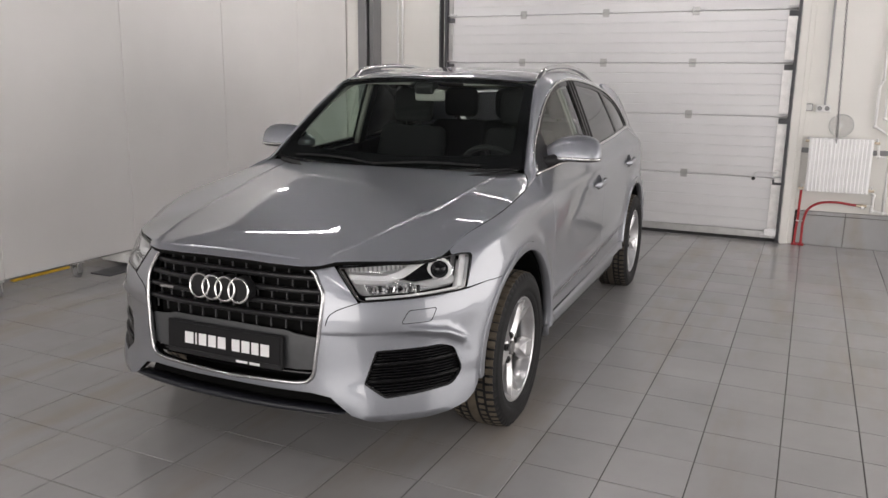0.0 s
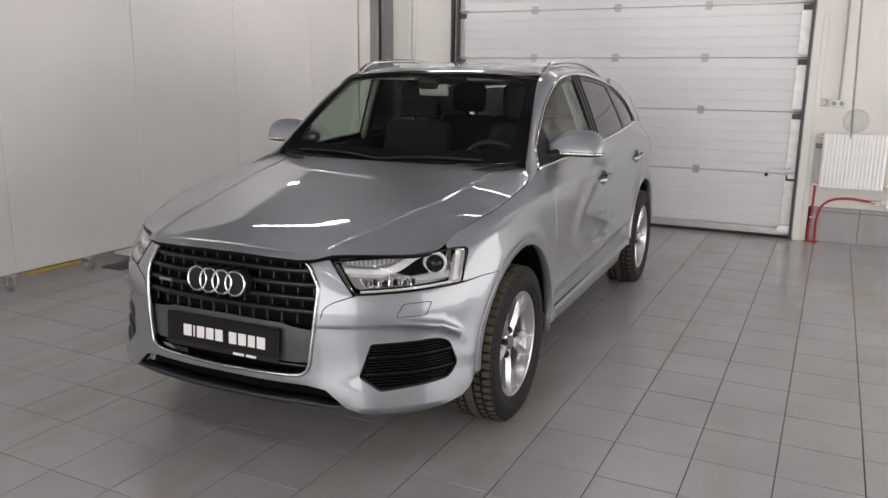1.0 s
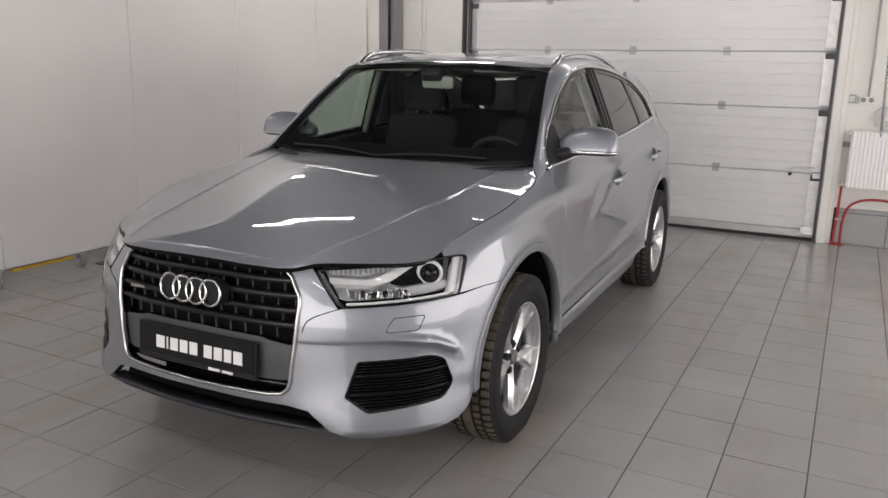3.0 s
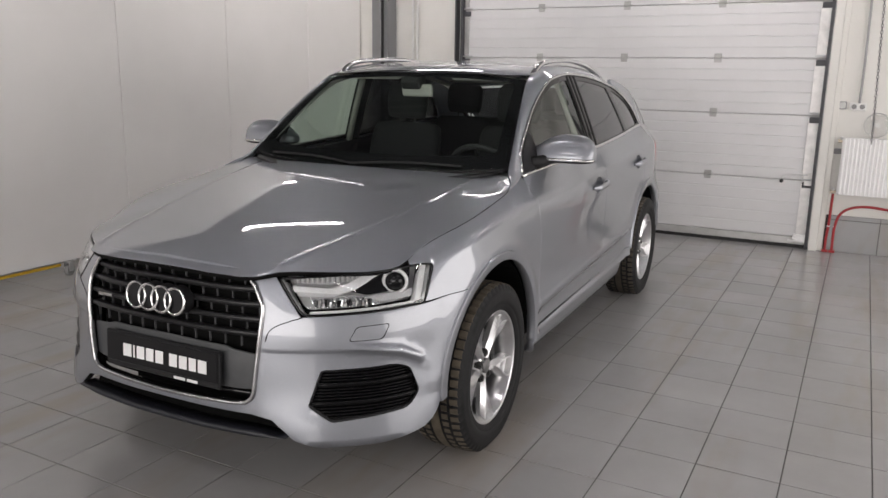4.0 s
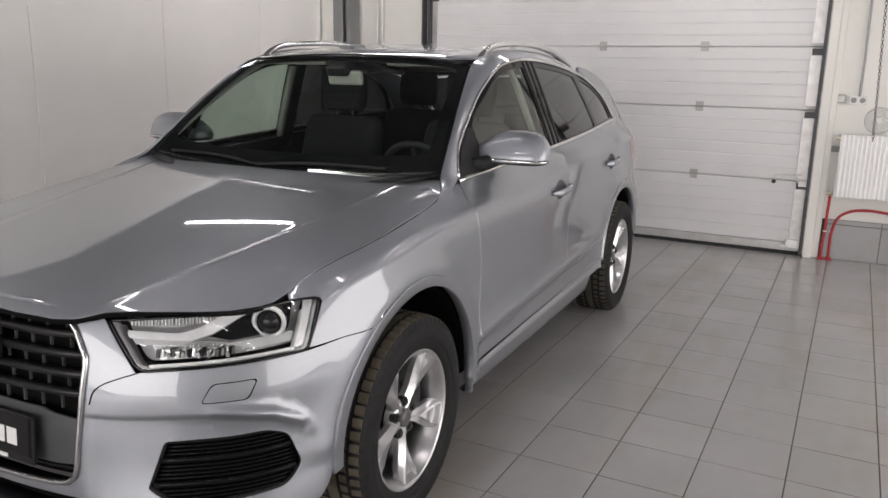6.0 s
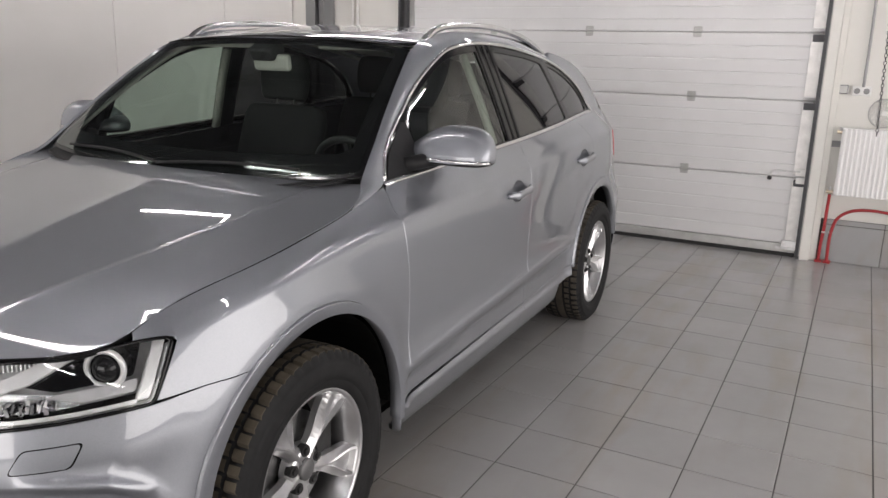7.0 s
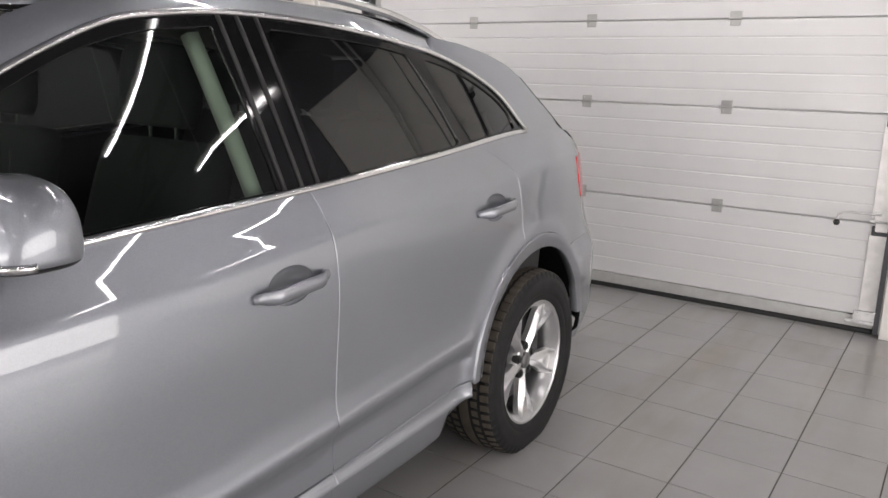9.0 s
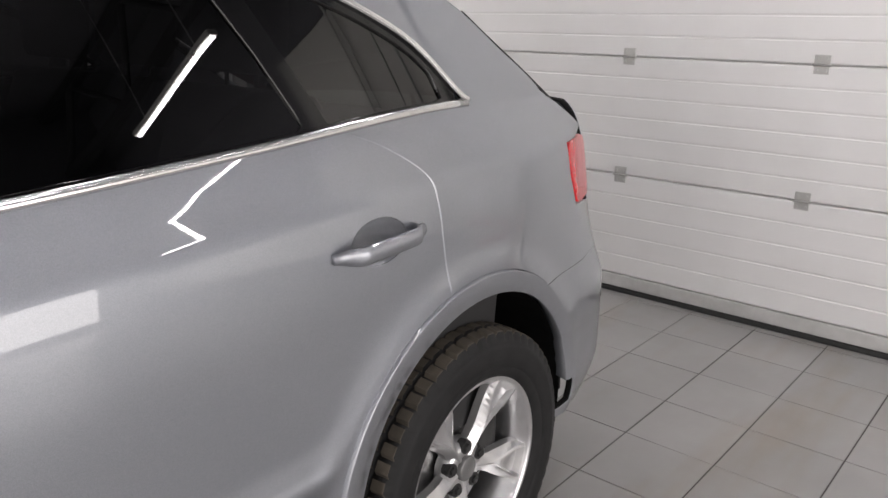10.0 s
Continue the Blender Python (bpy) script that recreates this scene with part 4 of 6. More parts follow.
def flip_x(f):
    def g(u, v):
        p = f(u, v)
        return Vector((-p.x, p.y, p.z))
    return g


def both(make):
    """Builds a part for the left side and its mirror image for the right."""
    return [make(lambda f: f, 1), make(flip_x, -1)]


def mirror_loop(half):
    """A closed outline from its right half, given from the middle at one end round to the middle at the other."""
    return list(half) + [(-a, b) for a, b in reversed(half) if abs(a) > 1e-6]


def ring_loop(half):
    """As mirror_loop, for outlines (s, z) of the lower body."""
    return list(half) + [(2 * S_FRONT - a, b) for a, b in reversed(half) if abs(a - S_FRONT) > 1e-6]


ARCH_IN = {0.0: 0.401, 2.603: 0.392}


def arc(yc, r, z0, z1, side0, side1, n=24):
    """Points of a wheel arch from height z0 on one side (-1 front, 1 rear) over the top to z1 on the other."""
    a0 = math.asin((z0 - ARCH_Z) / r)
    a1 = math.asin((z1 - ARCH_Z) / r)
    a0 = math.pi - a0 if side0 < 0 else a0
    a1 = math.pi - a1 if side1 < 0 else a1
    return [(yc + r * math.cos(a0 + (a1 - a0) * i / n), ARCH_Z + r * math.sin(a0 + (a1 - a0) * i / n)) for i in range(n + 1)]


SX = s_of_x
GAP = 0.0024
SEAM_A = [(0.503, 1.004), (0.468, 0.955), (0.464, 0.90), (0.480, 0.78), (0.487, 0.68), (0.482, 0.52), (0.470, 0.44), (0.456, 0.352)]
SEAM_B = [(1.520, 1.074), (1.531, 1.03), (1.539, 0.95), (1.541, 0.82), (1.531, 0.66), (1.523, 0.56), (1.521, 0.46), (1.521, 0.374)]
SEAM_C = [(2.275, 1.118), (2.36, 1.085), (2.443, 1.03), (2.463, 0.97), (2.475, 0.88), (2.488, 0.778)]


def seam(pts, n=5):
    return [(p.x, p.y) for p in spline([(a, b, 0) for a, b in pts], n)]


def along(f, a, b, n=20, dz=0.0):
    return [(a + (b - a) * i / n, f(a + (b - a) * i / n) + dz) for i in range(n + 1)]


# hood
half = [(0, -0.853), (0.2, -0.850), (0.32, -0.838), (0.385, -0.818), (0.421, -0.768), (0.466, -0.735), (0.507, -0.707), (0.548, -0.677), (0.588, -0.646), (0.626, -0.613), (0.660, -0.580), (0.690, -0.541), (0.711, -0.497), (0.7175, -0.455)]
half += [(hood_x(-0.425 + 0.05 * i) - GAP + (0.002, 0.000, -0.0025)[min(i, 2)], -0.425 + 0.05 * i) for i in range(15)]
half += [(0.764, 0.35), (0.745, 0.40), (0.718, 0.452), (0.66, 0.450), (0.5, 0.416), (0.25, 0.382), (0, 0.370)]
fold = [[(g * (hood_crease(y) + d * (hood_x(y) - hood_crease(y))), y) for y in [-0.74 + 0.016 * k for k in range(72)]] for g in (1, -1) for d in (-0.09, -0.032, 0.0, 0.032, 0.10)]
panel("hood", [mirror_loop(half)], lambda x, y: hood_at(x, y), PAINT, car, "silver hood with two creases", step=0.03, depth=0.02, lines=fold)

# fenders
HL_A, HL_B, HL_C, HL_D = (SX(0.448), 0.797), (-0.415, 0.815), (-0.488, 0.696), (SX(0.530), 0.684)


CREASES = [[(y, min(z_shoulder(y), z_top(y) - 0.05) + dz) for y in [-0.42 + 0.014 * k for k in range(250)]] for dz in (-0.025, -0.009, 0.007, 0.026)]
CREASES += [[(y, z_crease(y) + dz) for y in [0.44 + 0.014 * k for k in range(130)]] for dz in (-0.028, -0.006, 0.006, 0.020, 0.035, 0.055)]


def fender(side, sgn):
    lp = [(-0.500, 0.8170)] + along(z_top, -0.495, 0.50, 26, -GAP) + [(a - GAP, b) for a, b in seam(SEAM_A)][1:]
    lp += [(0.448, 0.350)] + arc(0, FLARE_R, 0.350, 0.705, 1, -1) + [(-0.36, 0.704), (-0.480, 0.6995), (-0.4085, 0.806), (-0.4120, 0.8165), (-0.425, 0.8190)]
    return panel("front_fender", [lp], side(ring), PAINT, car, "", 0.025, 0.02, lines=CREASES)


both(fender)


# doors
def handle_hole(yc, zc):
    return [(yc + 0.072 * math.cos(2 * math.pi * i / 28), zc + 0.044 * math.sin(2 * math.pi * i / 28)) for i in range(28)]


HANDLES = ((1.389, 0.884), (2.298, 0.928))


def front_door(side, sgn):
    lp = [(a + GAP, b) for a, b in seam(SEAM_A)] + [(1.517, 0.374)] + [(a - GAP, b) for a, b in reversed(seam(SEAM_B))] + along(z_top, 1.513, 0.52, 24, -0.004)
    return panel("front_door", [lp, handle_hole(*HANDLES[0])], side(ring), PAINT, car, "", 0.028, 0.02, lines=CREASES)


def rear_door(side, sgn):
    lp = [(a + GAP, b) for a, b in seam(SEAM_B)] + [(2.150, 0.4035)]
    lp += arc(2.603, 0.447, 0.404, 0.775, -1, -1, 14) + [(a - GAP, b) for a, b in reversed(seam(SEAM_C))] + along(z_top, 2.255, 1.525, 16, -0.004)
    return panel("rear_door", [lp, handle_hole(*HANDLES[1])], side(ring), PAINT, car, "", 0.028, 0.02, lines=CREASES)


def handle_set(side, sgn, door, yc, zc):
    def bowl(u, v):
        a, c = 2 * u - 1, 2 * v - 1
        dy, dz = a * math.sqrt(1 - c * c / 2), c * math.sqrt(1 - a * a / 2)
        p = ring(yc + 0.074 * dy, zc + 0.046 * dz)
        return Vector((p.x - 0.026 * (1 - min(1.0, math.hypot(dy, dz)) ** 2.5), p.y, p.z))
    panel_grid("handle_bowl", side(bowl), 20, 20, PAINT, door, mid=Vector((0, yc, zc)))
    pts = []
    for i in range(21):
        t = i / 20
        y = yc - 0.118 + 0.222 * t
        lift = 0.030 * smooth01(t / 0.22) * (1 - 0.75 * smooth01((t - 0.80) / 0.2)) + 0.004
        p = ring(y, zc + 0.012 * (t - 0.5))
        pts.append((sgn * (p.x + lift), p.y, p.z))
    bm = bmesh.new()
    rings = []
    for i, p in enumerate(pts):
        t = i / 20
        h = 0.0165 * (0.55 + 0.45 * smooth01(t / 0.15)) * (0.7 + 0.3 * smooth01((1 - t) / 0.1))
        rings.append([bm.verts.new((p[0] + sgn * 0.008 * math.cos(a), p[1], p[2] + h * math.sin(a))) for a in [2 * math.pi * k / 14 for k in range(14)]])
    for a, c in zip(rings, rings[1:]):
        for k in range(14):
            bm.faces.new((a[k], a[(k + 1) % 14], c[(k + 1) % 14], c[k]))
    bm.faces.new(rings[0])
    bm.faces.new(rings[-1])
    bmesh.ops.recalc_face_normals(bm, faces=bm.faces)
    part("door_handle", bm, PAINT, door, "silver pull handle", smooth=True)


for make, (hy, hz) in ((front_door, HANDLES[0]), (rear_door, HANDLES[1])):
    for side, sgn in ((lambda f: f, 1), (flip_x, -1)):
        handle_set(side, sgn, make(side, sgn), hy, hz)


# flank of the rear quarter, up to the roof
def flank(s, z):
    p = ring(s, z)
    y = p.y
    w = smooth01((z - z_top(s) + 0.025) / 0.05)
    if w <= 0:
        return p
    q = glass_side(min(s, 3.35), z)
    q.y = y
    return p.lerp(q, w)


WIN_TOP = [(0.522, 1.030), (0.590, 1.122), (0.745, 1.229), (0.905, 1.327), (1.105, 1.419), (1.235, 1.448), (1.465, 1.464), (1.812, 1.447), (2.207, 1.388), (2.49, 1.285), (2.64, 1.165)]


def quarter(side, sgn):
    lp = [(a + GAP, b) for a, b in seam(SEAM_C)] + [(p[0], p[1]) for p in arc(2.603, 0.447, 0.775, 0.70, -1, 1, 18)][1:]
    lp += [(3.05, 0.70), (3.30, 0.705), (3.30, 0.83), (3.10, 0.85), (3.05, 0.94), (3.04, 1.02), (3.17, 1.025), (3.27, 1.04), (3.14, 1.105), (2.98, 1.190), (2.84, 1.268), (2.74, 1.325), (2.66, 1.362), (2.52, 1.398), (2.35, 1.426), (2.2, 1.440)]
    lp += [(2.2, 1.395), (2.35, 1.345), (2.50, 1.29), (2.60, 1.215), (2.672, 1.147), (2.66, 1.136)] + along(z_top, 2.65, 2.27, 8, -0.002)
    return panel("rear_quarter_panel", [lp], side(flank), PAINT, car, "", 0.028, 0.02, lines=CREASES[:4], flange_mat=PAINT)


both(quarter)


# A-pillar and roof side
RAIL_IN = spline([(0.780, 0.30, 0.977), (0.760, 0.37, 1.005), (0.722, 0.44, 1.040), (0.694, 0.55, 1.128), (0.652, 0.72, 1.262), (0.612, 0.88, 1.375), (0.588, 0.99, 1.437), (0.567, 1.2, 1.490), (0.552, 1.6, 1.514), (0.546, 2.0, 1.498), (0.542, 2.3, 1.455), (0.545, 2.62, 1.385)], 8)
RAIL_OUT = spline([(0.781, 0.30, 0.976), (0.768, 0.42, 0.996)] + [tuple(glass_side(y, z)) for y, z in WIN_TOP[:9]] + [tuple(glass_side(2.45, 1.40))], 8)


def on(pts, off=(0, 0, 0)):
    def f(t):
        t = min(max(t, 0.0), 1.0) * (len(pts) - 1)
        i = min(int(t), len(pts) - 2)
        return pts[i].lerp(pts[i + 1], t - i) + Vector(off)
    return f


def roof_side(side, sgn):
    a, b = on(RAIL_OUT), on(RAIL_IN)

    def fm(u, v):
        p, q = a(u), b(u)
        w = (q - p).length
        out = Vector((0.75, -0.25 * (1 - smooth01((u - 0.4) / 0.2)), 0.62))
        return p.lerp(q, v) + out * (0.07 * w * 4 * v * (1 - v))
    return panel_grid("roof_side_pillar", side(fm), 88, 10, PAINT, car, depth=0.01)


both(roof_side)

# roof
roof_c = curve((0.90, 1.456), (0.95, 1.469), (1.1, 1.498), (1.4, 1.529), (1.8, 1.538), (2.2, 1.514), (2.55, 1.455), (2.78, 1.40))


def roof_at(x, y):
    return Vector((x, y, roof_c(y) - 0.030 * (abs(x) / 0.56) ** 2.2))


half = [(0, 0.922), (0.3, 0.943), (0.5, 0.984), (0.576, 1.035), (0.563, 1.25), (0.553, 1.6), (0.547, 2.0), (0.543, 2.3), (0.53, 2.72), (0.3, 2.77), (0, 2.79)]
panel("roof", [mirror_loop(half)], roof_at, PAINT, car, step=0.035, depth=0.012)


# roof rails
def roof_rail(side, sgn):
    pts = spline([(0.572, 1.085, 1.468), (0.574, 1.13, 1.496), (0.572, 1.20, 1.522), (0.566, 1.34, 1.540), (0.560, 1.6, 1.552), (0.556, 1.85, 1.549), (0.554, 2.1, 1.528), (0.555, 2.3, 1.490), (0.560, 2.42, 1.452), (0.566, 2.48, 1.425)], 6)
    ob = sweep("roof_rail", [(sgn * p.x, p.y, p.z - 0.012) for p in pts], [(-0.012, -0.014), (0.012, -0.014), (0.013, 0.0), (0.008, 0.009), (0.0, 0.011), (-0.008, 0.009), (-0.013, 0.0)], SATIN, car, label="brushed aluminium roof rail")
    return ob


both(roof_rail)


# front bumper
def grille_half(grow=0.0):
    g = grow
    return [(S_FRONT, 0.803 + g), (SX(0.30), 0.800 + g), (SX(0.352 + g * 0.6), 0.793 + g), (SX(0.372 + g), 0.775 + g * 0.5), (SX(0.403 + g), 0.715), (SX(0.405 + g), 0.69), (SX(0.396 + g), 0.60), (SX(0.374 + g), 0.43), (SX(0.366 + g), 0.405 - g * 0.6), (SX(0.345 + g * 0.6), 0.388 - g), (SX(0.30), 0.381 - g), (S_FRONT, 0.372 - g)]


FOG = fillet([(SX(0.540), 0.385), (SX(0.578), 0.505), (SX(0.765), 0.512), (SX(0.795), 0.490), (SX(0.812), 0.40), (SX(0.79), 0.352), (SX(0.605), 0.330)], [0.008, 0.012, 0.03, 0.02, 0.02, 0.03, 0.012])
half = [(S_FRONT, 0.835), (SX(0.2), 0.832), (SX(0.33), 0.822), (SX(0.40), 0.806), (HL_A[0] - 0.012, 0.799), (HL_D[0] - 0.008, 0.6795)]
half += [(HL_C[0], HL_C[1] - 0.0045), (-0.36, 0.7005)] + arc(0, FLARE_R, 0.7005, 0.338, -1, -1, 16) + [(-0.452, 0.318), (-0.478, 0.292), (-0.515, 0.270), (SX(0.72), 0.243), (SX(0.58), 0.243), (SX(0.50), 0.272), (SX(0.43), 0.335), (SX(0.36), 0.347), (S_FRONT, 0.347)]
BROW_FINE = dense(BROW, 0.012)[:-1]
BROW_LINES = [[(p.x, p.y + dz) for p in BROW_FINE if SX(0.67) < p.x < BROW[4][0]] for dz in (-0.03, -0.017, -0.007, 0.004, 0.014, 0.026)]
BROW_LINES += [[(SX(0.385) + (SX(0.66) - SX(0.385)) * k / 26, z) for k in range(27)] for z in (0.558, 0.5655, 0.573, 0.580)]
BROW_LINES += [[(2 * S_FRONT - a, b) for a, b in ln] for ln in BROW_LINES]
mir = lambda lp: [(2 * S_FRONT - a, b) for a, b in lp]
bumper = panel("front_bumper", [ring_loop(half), ring_loop(grille_half(0.004)), FOG, mir(FOG)], ring, PAINT, car, "silver front bumper", step=0.022, depth=0.03, lines=BROW_LINES)

# joint between the nose panel and the bumper skin
for sgn in (1, -1):
    sp = spline([(SX(0.531), 0.681, 0), (SX(0.490), 0.668, 0), (SX(0.450), 0.652, 0), (SX(0.425), 0.632, 0), (SX(0.414), 0.600, 0)], 8)
    q = [ring(p.x, p.y) for p in sp]
    sweep("bumper_joint", [(sgn * p.x, p.y, p.z) for p in q], [(-0.0016, -0.004), (0.0016, -0.004), (0.0016, 0.0012), (-0.0016, 0.0012)], MATT_BLACK, bumper, ups=[(sgn * 0.35, -0.9, 0.25)] * len(q))
# grille frame, slats and ribs
gl = ring_loop(grille_half())
gl = dense(gl, 0.02)
pts = [ring(a, b) for a, b in gl]
def inset(loop_f, d):
    def f(u, v):
        p = loop_f(u, v)
        return p + Vector((-0.3 * p.x * d, d, 0))
    return f


grille = panel("grille", [ring_loop(grille_half(-0.002))], inset(ring, 0.06), MATT_BLACK, car, "black radiator grille with horizontal slats", step=0.05)
sweep("grille_frame", [p + Vector((0, -0.004, 0)) for p in pts], [(-0.007, -0.012), (0.007, -0.012), (0.007, 0.002), (0.003, 0.006), (-0.003, 0.006), (-0.007, 0.002)], SATIN_DARK, grille, ups=[Vector((0.3 * p.x, -1, 0.1)) for p in pts], closed=True, label="chrome grille surround")

grille_x = curve((0.372, 0.345), (0.43, 0.374), (0.60, 0.396), (0.705, 0.405), (0.80, 0.352))
slats = (0.758, 0.711, 0.664, 0.617)
for i, z in enumerate(slats):
    w = grille_x(z) - 0.008
    pp = [ring(S_FRONT + (SX(w) - S_FRONT) * t, z) for t in [k / 24 for k in range(25)]]
    pp = [Vector((-p.x, p.y, p.z)) for p in reversed(pp[1:])] + pp
    sweep("slat", [p + Vector((0, 0.020, 0)) for p in pp], [(-0.024, -0.004), (-0.024, 0.004), (0.004, 0.010), (0.010, 0.008), (0.012, 0.003), (0.011, -0.006), (0.004, -0.010)], GRILLE_SLAT, grille)
zz = (0.797,) + slats + (0.56,)
for row in range(5):
    for k in range(-6, 7):
        x = 0.062 * k + (0.02 if row % 2 else 0)
        if abs(x) < grille_x((zz[row] + zz[row + 1]) / 2) - 0.02:
            p, q = ring(SX(abs(x)), zz[row] - 0.006), ring(SX(abs(x)), zz[row + 1] + 0.008)
            sg = 1 if x > 0 else -1
            part("rib", box((sg * p.x - 0.0011, p.y + 0.026, q.z), (sg * p.x + 0.0011, p.y + 0.034, p.z)), RIB_GREY, grille)
# plate carrier and number-plate holder
half = [(S_FRONT, 0.570), (SX(0.26), 0.566), (SX(0.29), 0.557), (SX(0.390), 0.545), (SX(0.378), 0.43), (SX(0.30), 0.425), (S_FRONT, 0.425)]
panel("plate_carrier", [ring_loop(half)], inset(ring, 0.016), GREY_PLASTIC, grille, "dark grey plastic filler panel", step=0.03)
for z in (0.408,):
    pp = [ring(S_FRONT + (SX(0.355) - S_FRONT) * t, z) for t in [k / 16 for k in range(17)]]
    pp = [Vector((-p.x, p.y, p.z)) for p in reversed(pp[1:])] + pp
    sweep("slat", [p + Vector((0, 0.03, 0)) for p in pp], [(-0.006, -0.01), (0.006, -0.01), (0.006, 0.01), (-0.006, 0.01)], GLOSS_BLACK, grille)
PL = pose(0, -0.884, 0.488, -4, 0, 0)
plate = part("plate_holder", box((-0.262, 0.0, -0.064), (0.262, 0.014, 0.064), 0.004, PL), TRIM_BLACK, car, "black plate holder with white lettering bars")
part("plate", box((-0.254, -0.004, -0.044), (0.254, 0.0, 0.058), 0.0015, PL), PLATE_BLACK, plate)
# bars for the letters: five short, then four
for x0, w in ((-0.172, 0.044), (-0.124, 0.012), (-0.107, 0.040), (-0.063, 0.040), (-0.019, 0.040), (0.045, 0.040), (0.089, 0.040), (0.133, 0.036), (0.173, 0.042)):
    part("bar", box((x0, -0.006, -0.018), (x0 + w - 0.005, -0.0045, 0.026), 0.0, PL), PRINT_WHITE, plate)
for x0, w in ((0.062, 0.05), (0.122, 0.045)):
    part("bar", box((x0, -0.003, -0.059), (x0 + w, -0.0005, -0.050), 0.0, PL), PRINT_WHITE, plate)
# emblem of four rings
RINGS = [Vector((x, -0.892 + 0.25 * x * x, 0.703)) for x in (-0.0875, -0.0292, 0.0292, 0.0875)]
bm = bmesh.new()
for c in RINGS:
    rod_into(bm, c + Vector((0, 0.004, 0)), c + Vector((0, 0.04, 0)), 0.048, 32)
emblem = part("emblem", bm, TRIM_BLACK, car, "four interlocking chrome rings")
for c in RINGS:
    bm = bmesh.new()
    tube_into(bm, [c + Vector((0.043 * math.cos(a), 0.006 * math.sin(a), 0.043 * math.sin(a))) for a in [2 * math.pi * k / 64 for k in range(64)]], 0.0050, 10, closed=True)
    part("emblem_ring", bm, CHROME, emblem)
part("badge", box((-0.30, -0.868, 0.668), (-0.235, -0.862, 0.679)), SATIN, car, "small silver badge bar on the grille")

# lower lip and intake
pp = [ring(S_FRONT + (SX(0.480) - S_FRONT) * k / 20, 0.30) for k in range(21)]
pp = [Vector((-p.x, p.y, p.z)) for p in reversed(pp[1:])] + pp
lipz = lambda x: 0.276 + 0.006 * (abs(x) / 0.5) ** 2
bm = bmesh.new()
rows = []
for p in pp:
    q = abs(p.x) / 0.480
    k = 1 - 0.75 * smooth01((q - 0.75) / 0.25)
    rows.append([bm.verts.new((p.x, p.y + a, lipz(p.x) + b * k)) for a, b in ((0.05, 0.008), (0.0, 0.013), (-0.012, 0.012), (-0.017, 0.004), (-0.010, -0.008), (0.06, -0.014))])
for a, b in zip(rows, rows[1:]):
    for j in range(6):
        bm.faces.new((a[j], a[(j + 1) % 6], b[(j + 1) % 6], b[j]))
bm.faces.new(rows[0])
bm.faces.new(rows[-1])
bmesh.ops.recalc_face_normals(bm, faces=bm.faces)
part("lower_lip", bm, LIP_BLACK, car, "dark blue-black lower lip", smooth=True)
panel("lower_intake", [ring_loop([(S_FRONT, 0.36), (SX(0.36), 0.36), (SX(0.42), 0.335), (SX(0.46), 0.27), (S_FRONT, 0.26)])], inset(ring, 0.045), MATT_BLACK, car, step=0.05)


# fog lamp vents
def fog_vent(side, sgn):
    back = panel("fog_vent", [FOG], side(inset(ring, 0.032)), MATT_BLACK, car, "black slatted side air intake", step=0.03)
    lp = dense(FOG, 0.02)
    pts = [ring(a, b) for a, b in lp]
    sweep("vent_frame", [(sgn * (p.x - 0.004), p.y + 0.008, p.z) for p in pts], [(-0.007, -0.02), (0.007, -0.02), (0.007, 0.005), (-0.007, 0.005)], TRIM_BLACK, back, ups=[Vector((sgn * 0.65, -0.75, 0))] * len(pts), closed=True)
    xl = curve((0.33, 0.60), (0.385, 0.540), (0.512, 0.58))
    xr = curve((0.33, 0.70), (0.352, 0.79), (0.40, 0.812), (0.49, 0.797), (0.512, 0.77))
    for k in range(17):
        z = 0.342 + 0.0102 * k
        a, b = SX(xl(z) + 0.012), SX(xr(z) - 0.010)
        big = k in (5, 11)
        pts = [ring(a + (b - a) * t / 10, z + 0.006 * (t / 10) ** 2) for t in range(11)]
        h, dp = (0.006, 0.004) if big else (0.0022, 0.016)
        sweep("slat", [(sgn * (p.x - 0.6 * dp), p.y + 0.8 * dp, p.z) for p in pts], [(-h, -0.012), (h, -0.012), (h, 0.004), (-h, 0.004)], GRILLE_BLACK, back, ups=[Vector((sgn * 0.65, -0.75, 0))] * 11)


both(fog_vent)


# washer caps, with a fine joint round them
def washer(side, sgn):
    lp = fillet([(SX(0.655), 0.603), (SX(0.677), 0.645), (SX(0.752), 0.647), (SX(0.735), 0.603)], 0.012)
    big = fillet([(SX(0.6525), 0.6005), (SX(0.6755), 0.6475), (SX(0.755), 0.6495), (SX(0.7375), 0.6005)], 0.013)
    panel("washer_joint", [big], side(ring), MATT_BLACK, car, step=0.02, lift=0.0006, depth=0.002)
    panel("washer_cap", [lp], side(ring), PAINT, car, step=0.02, lift=0.0016, depth=0.002)


both(washer)


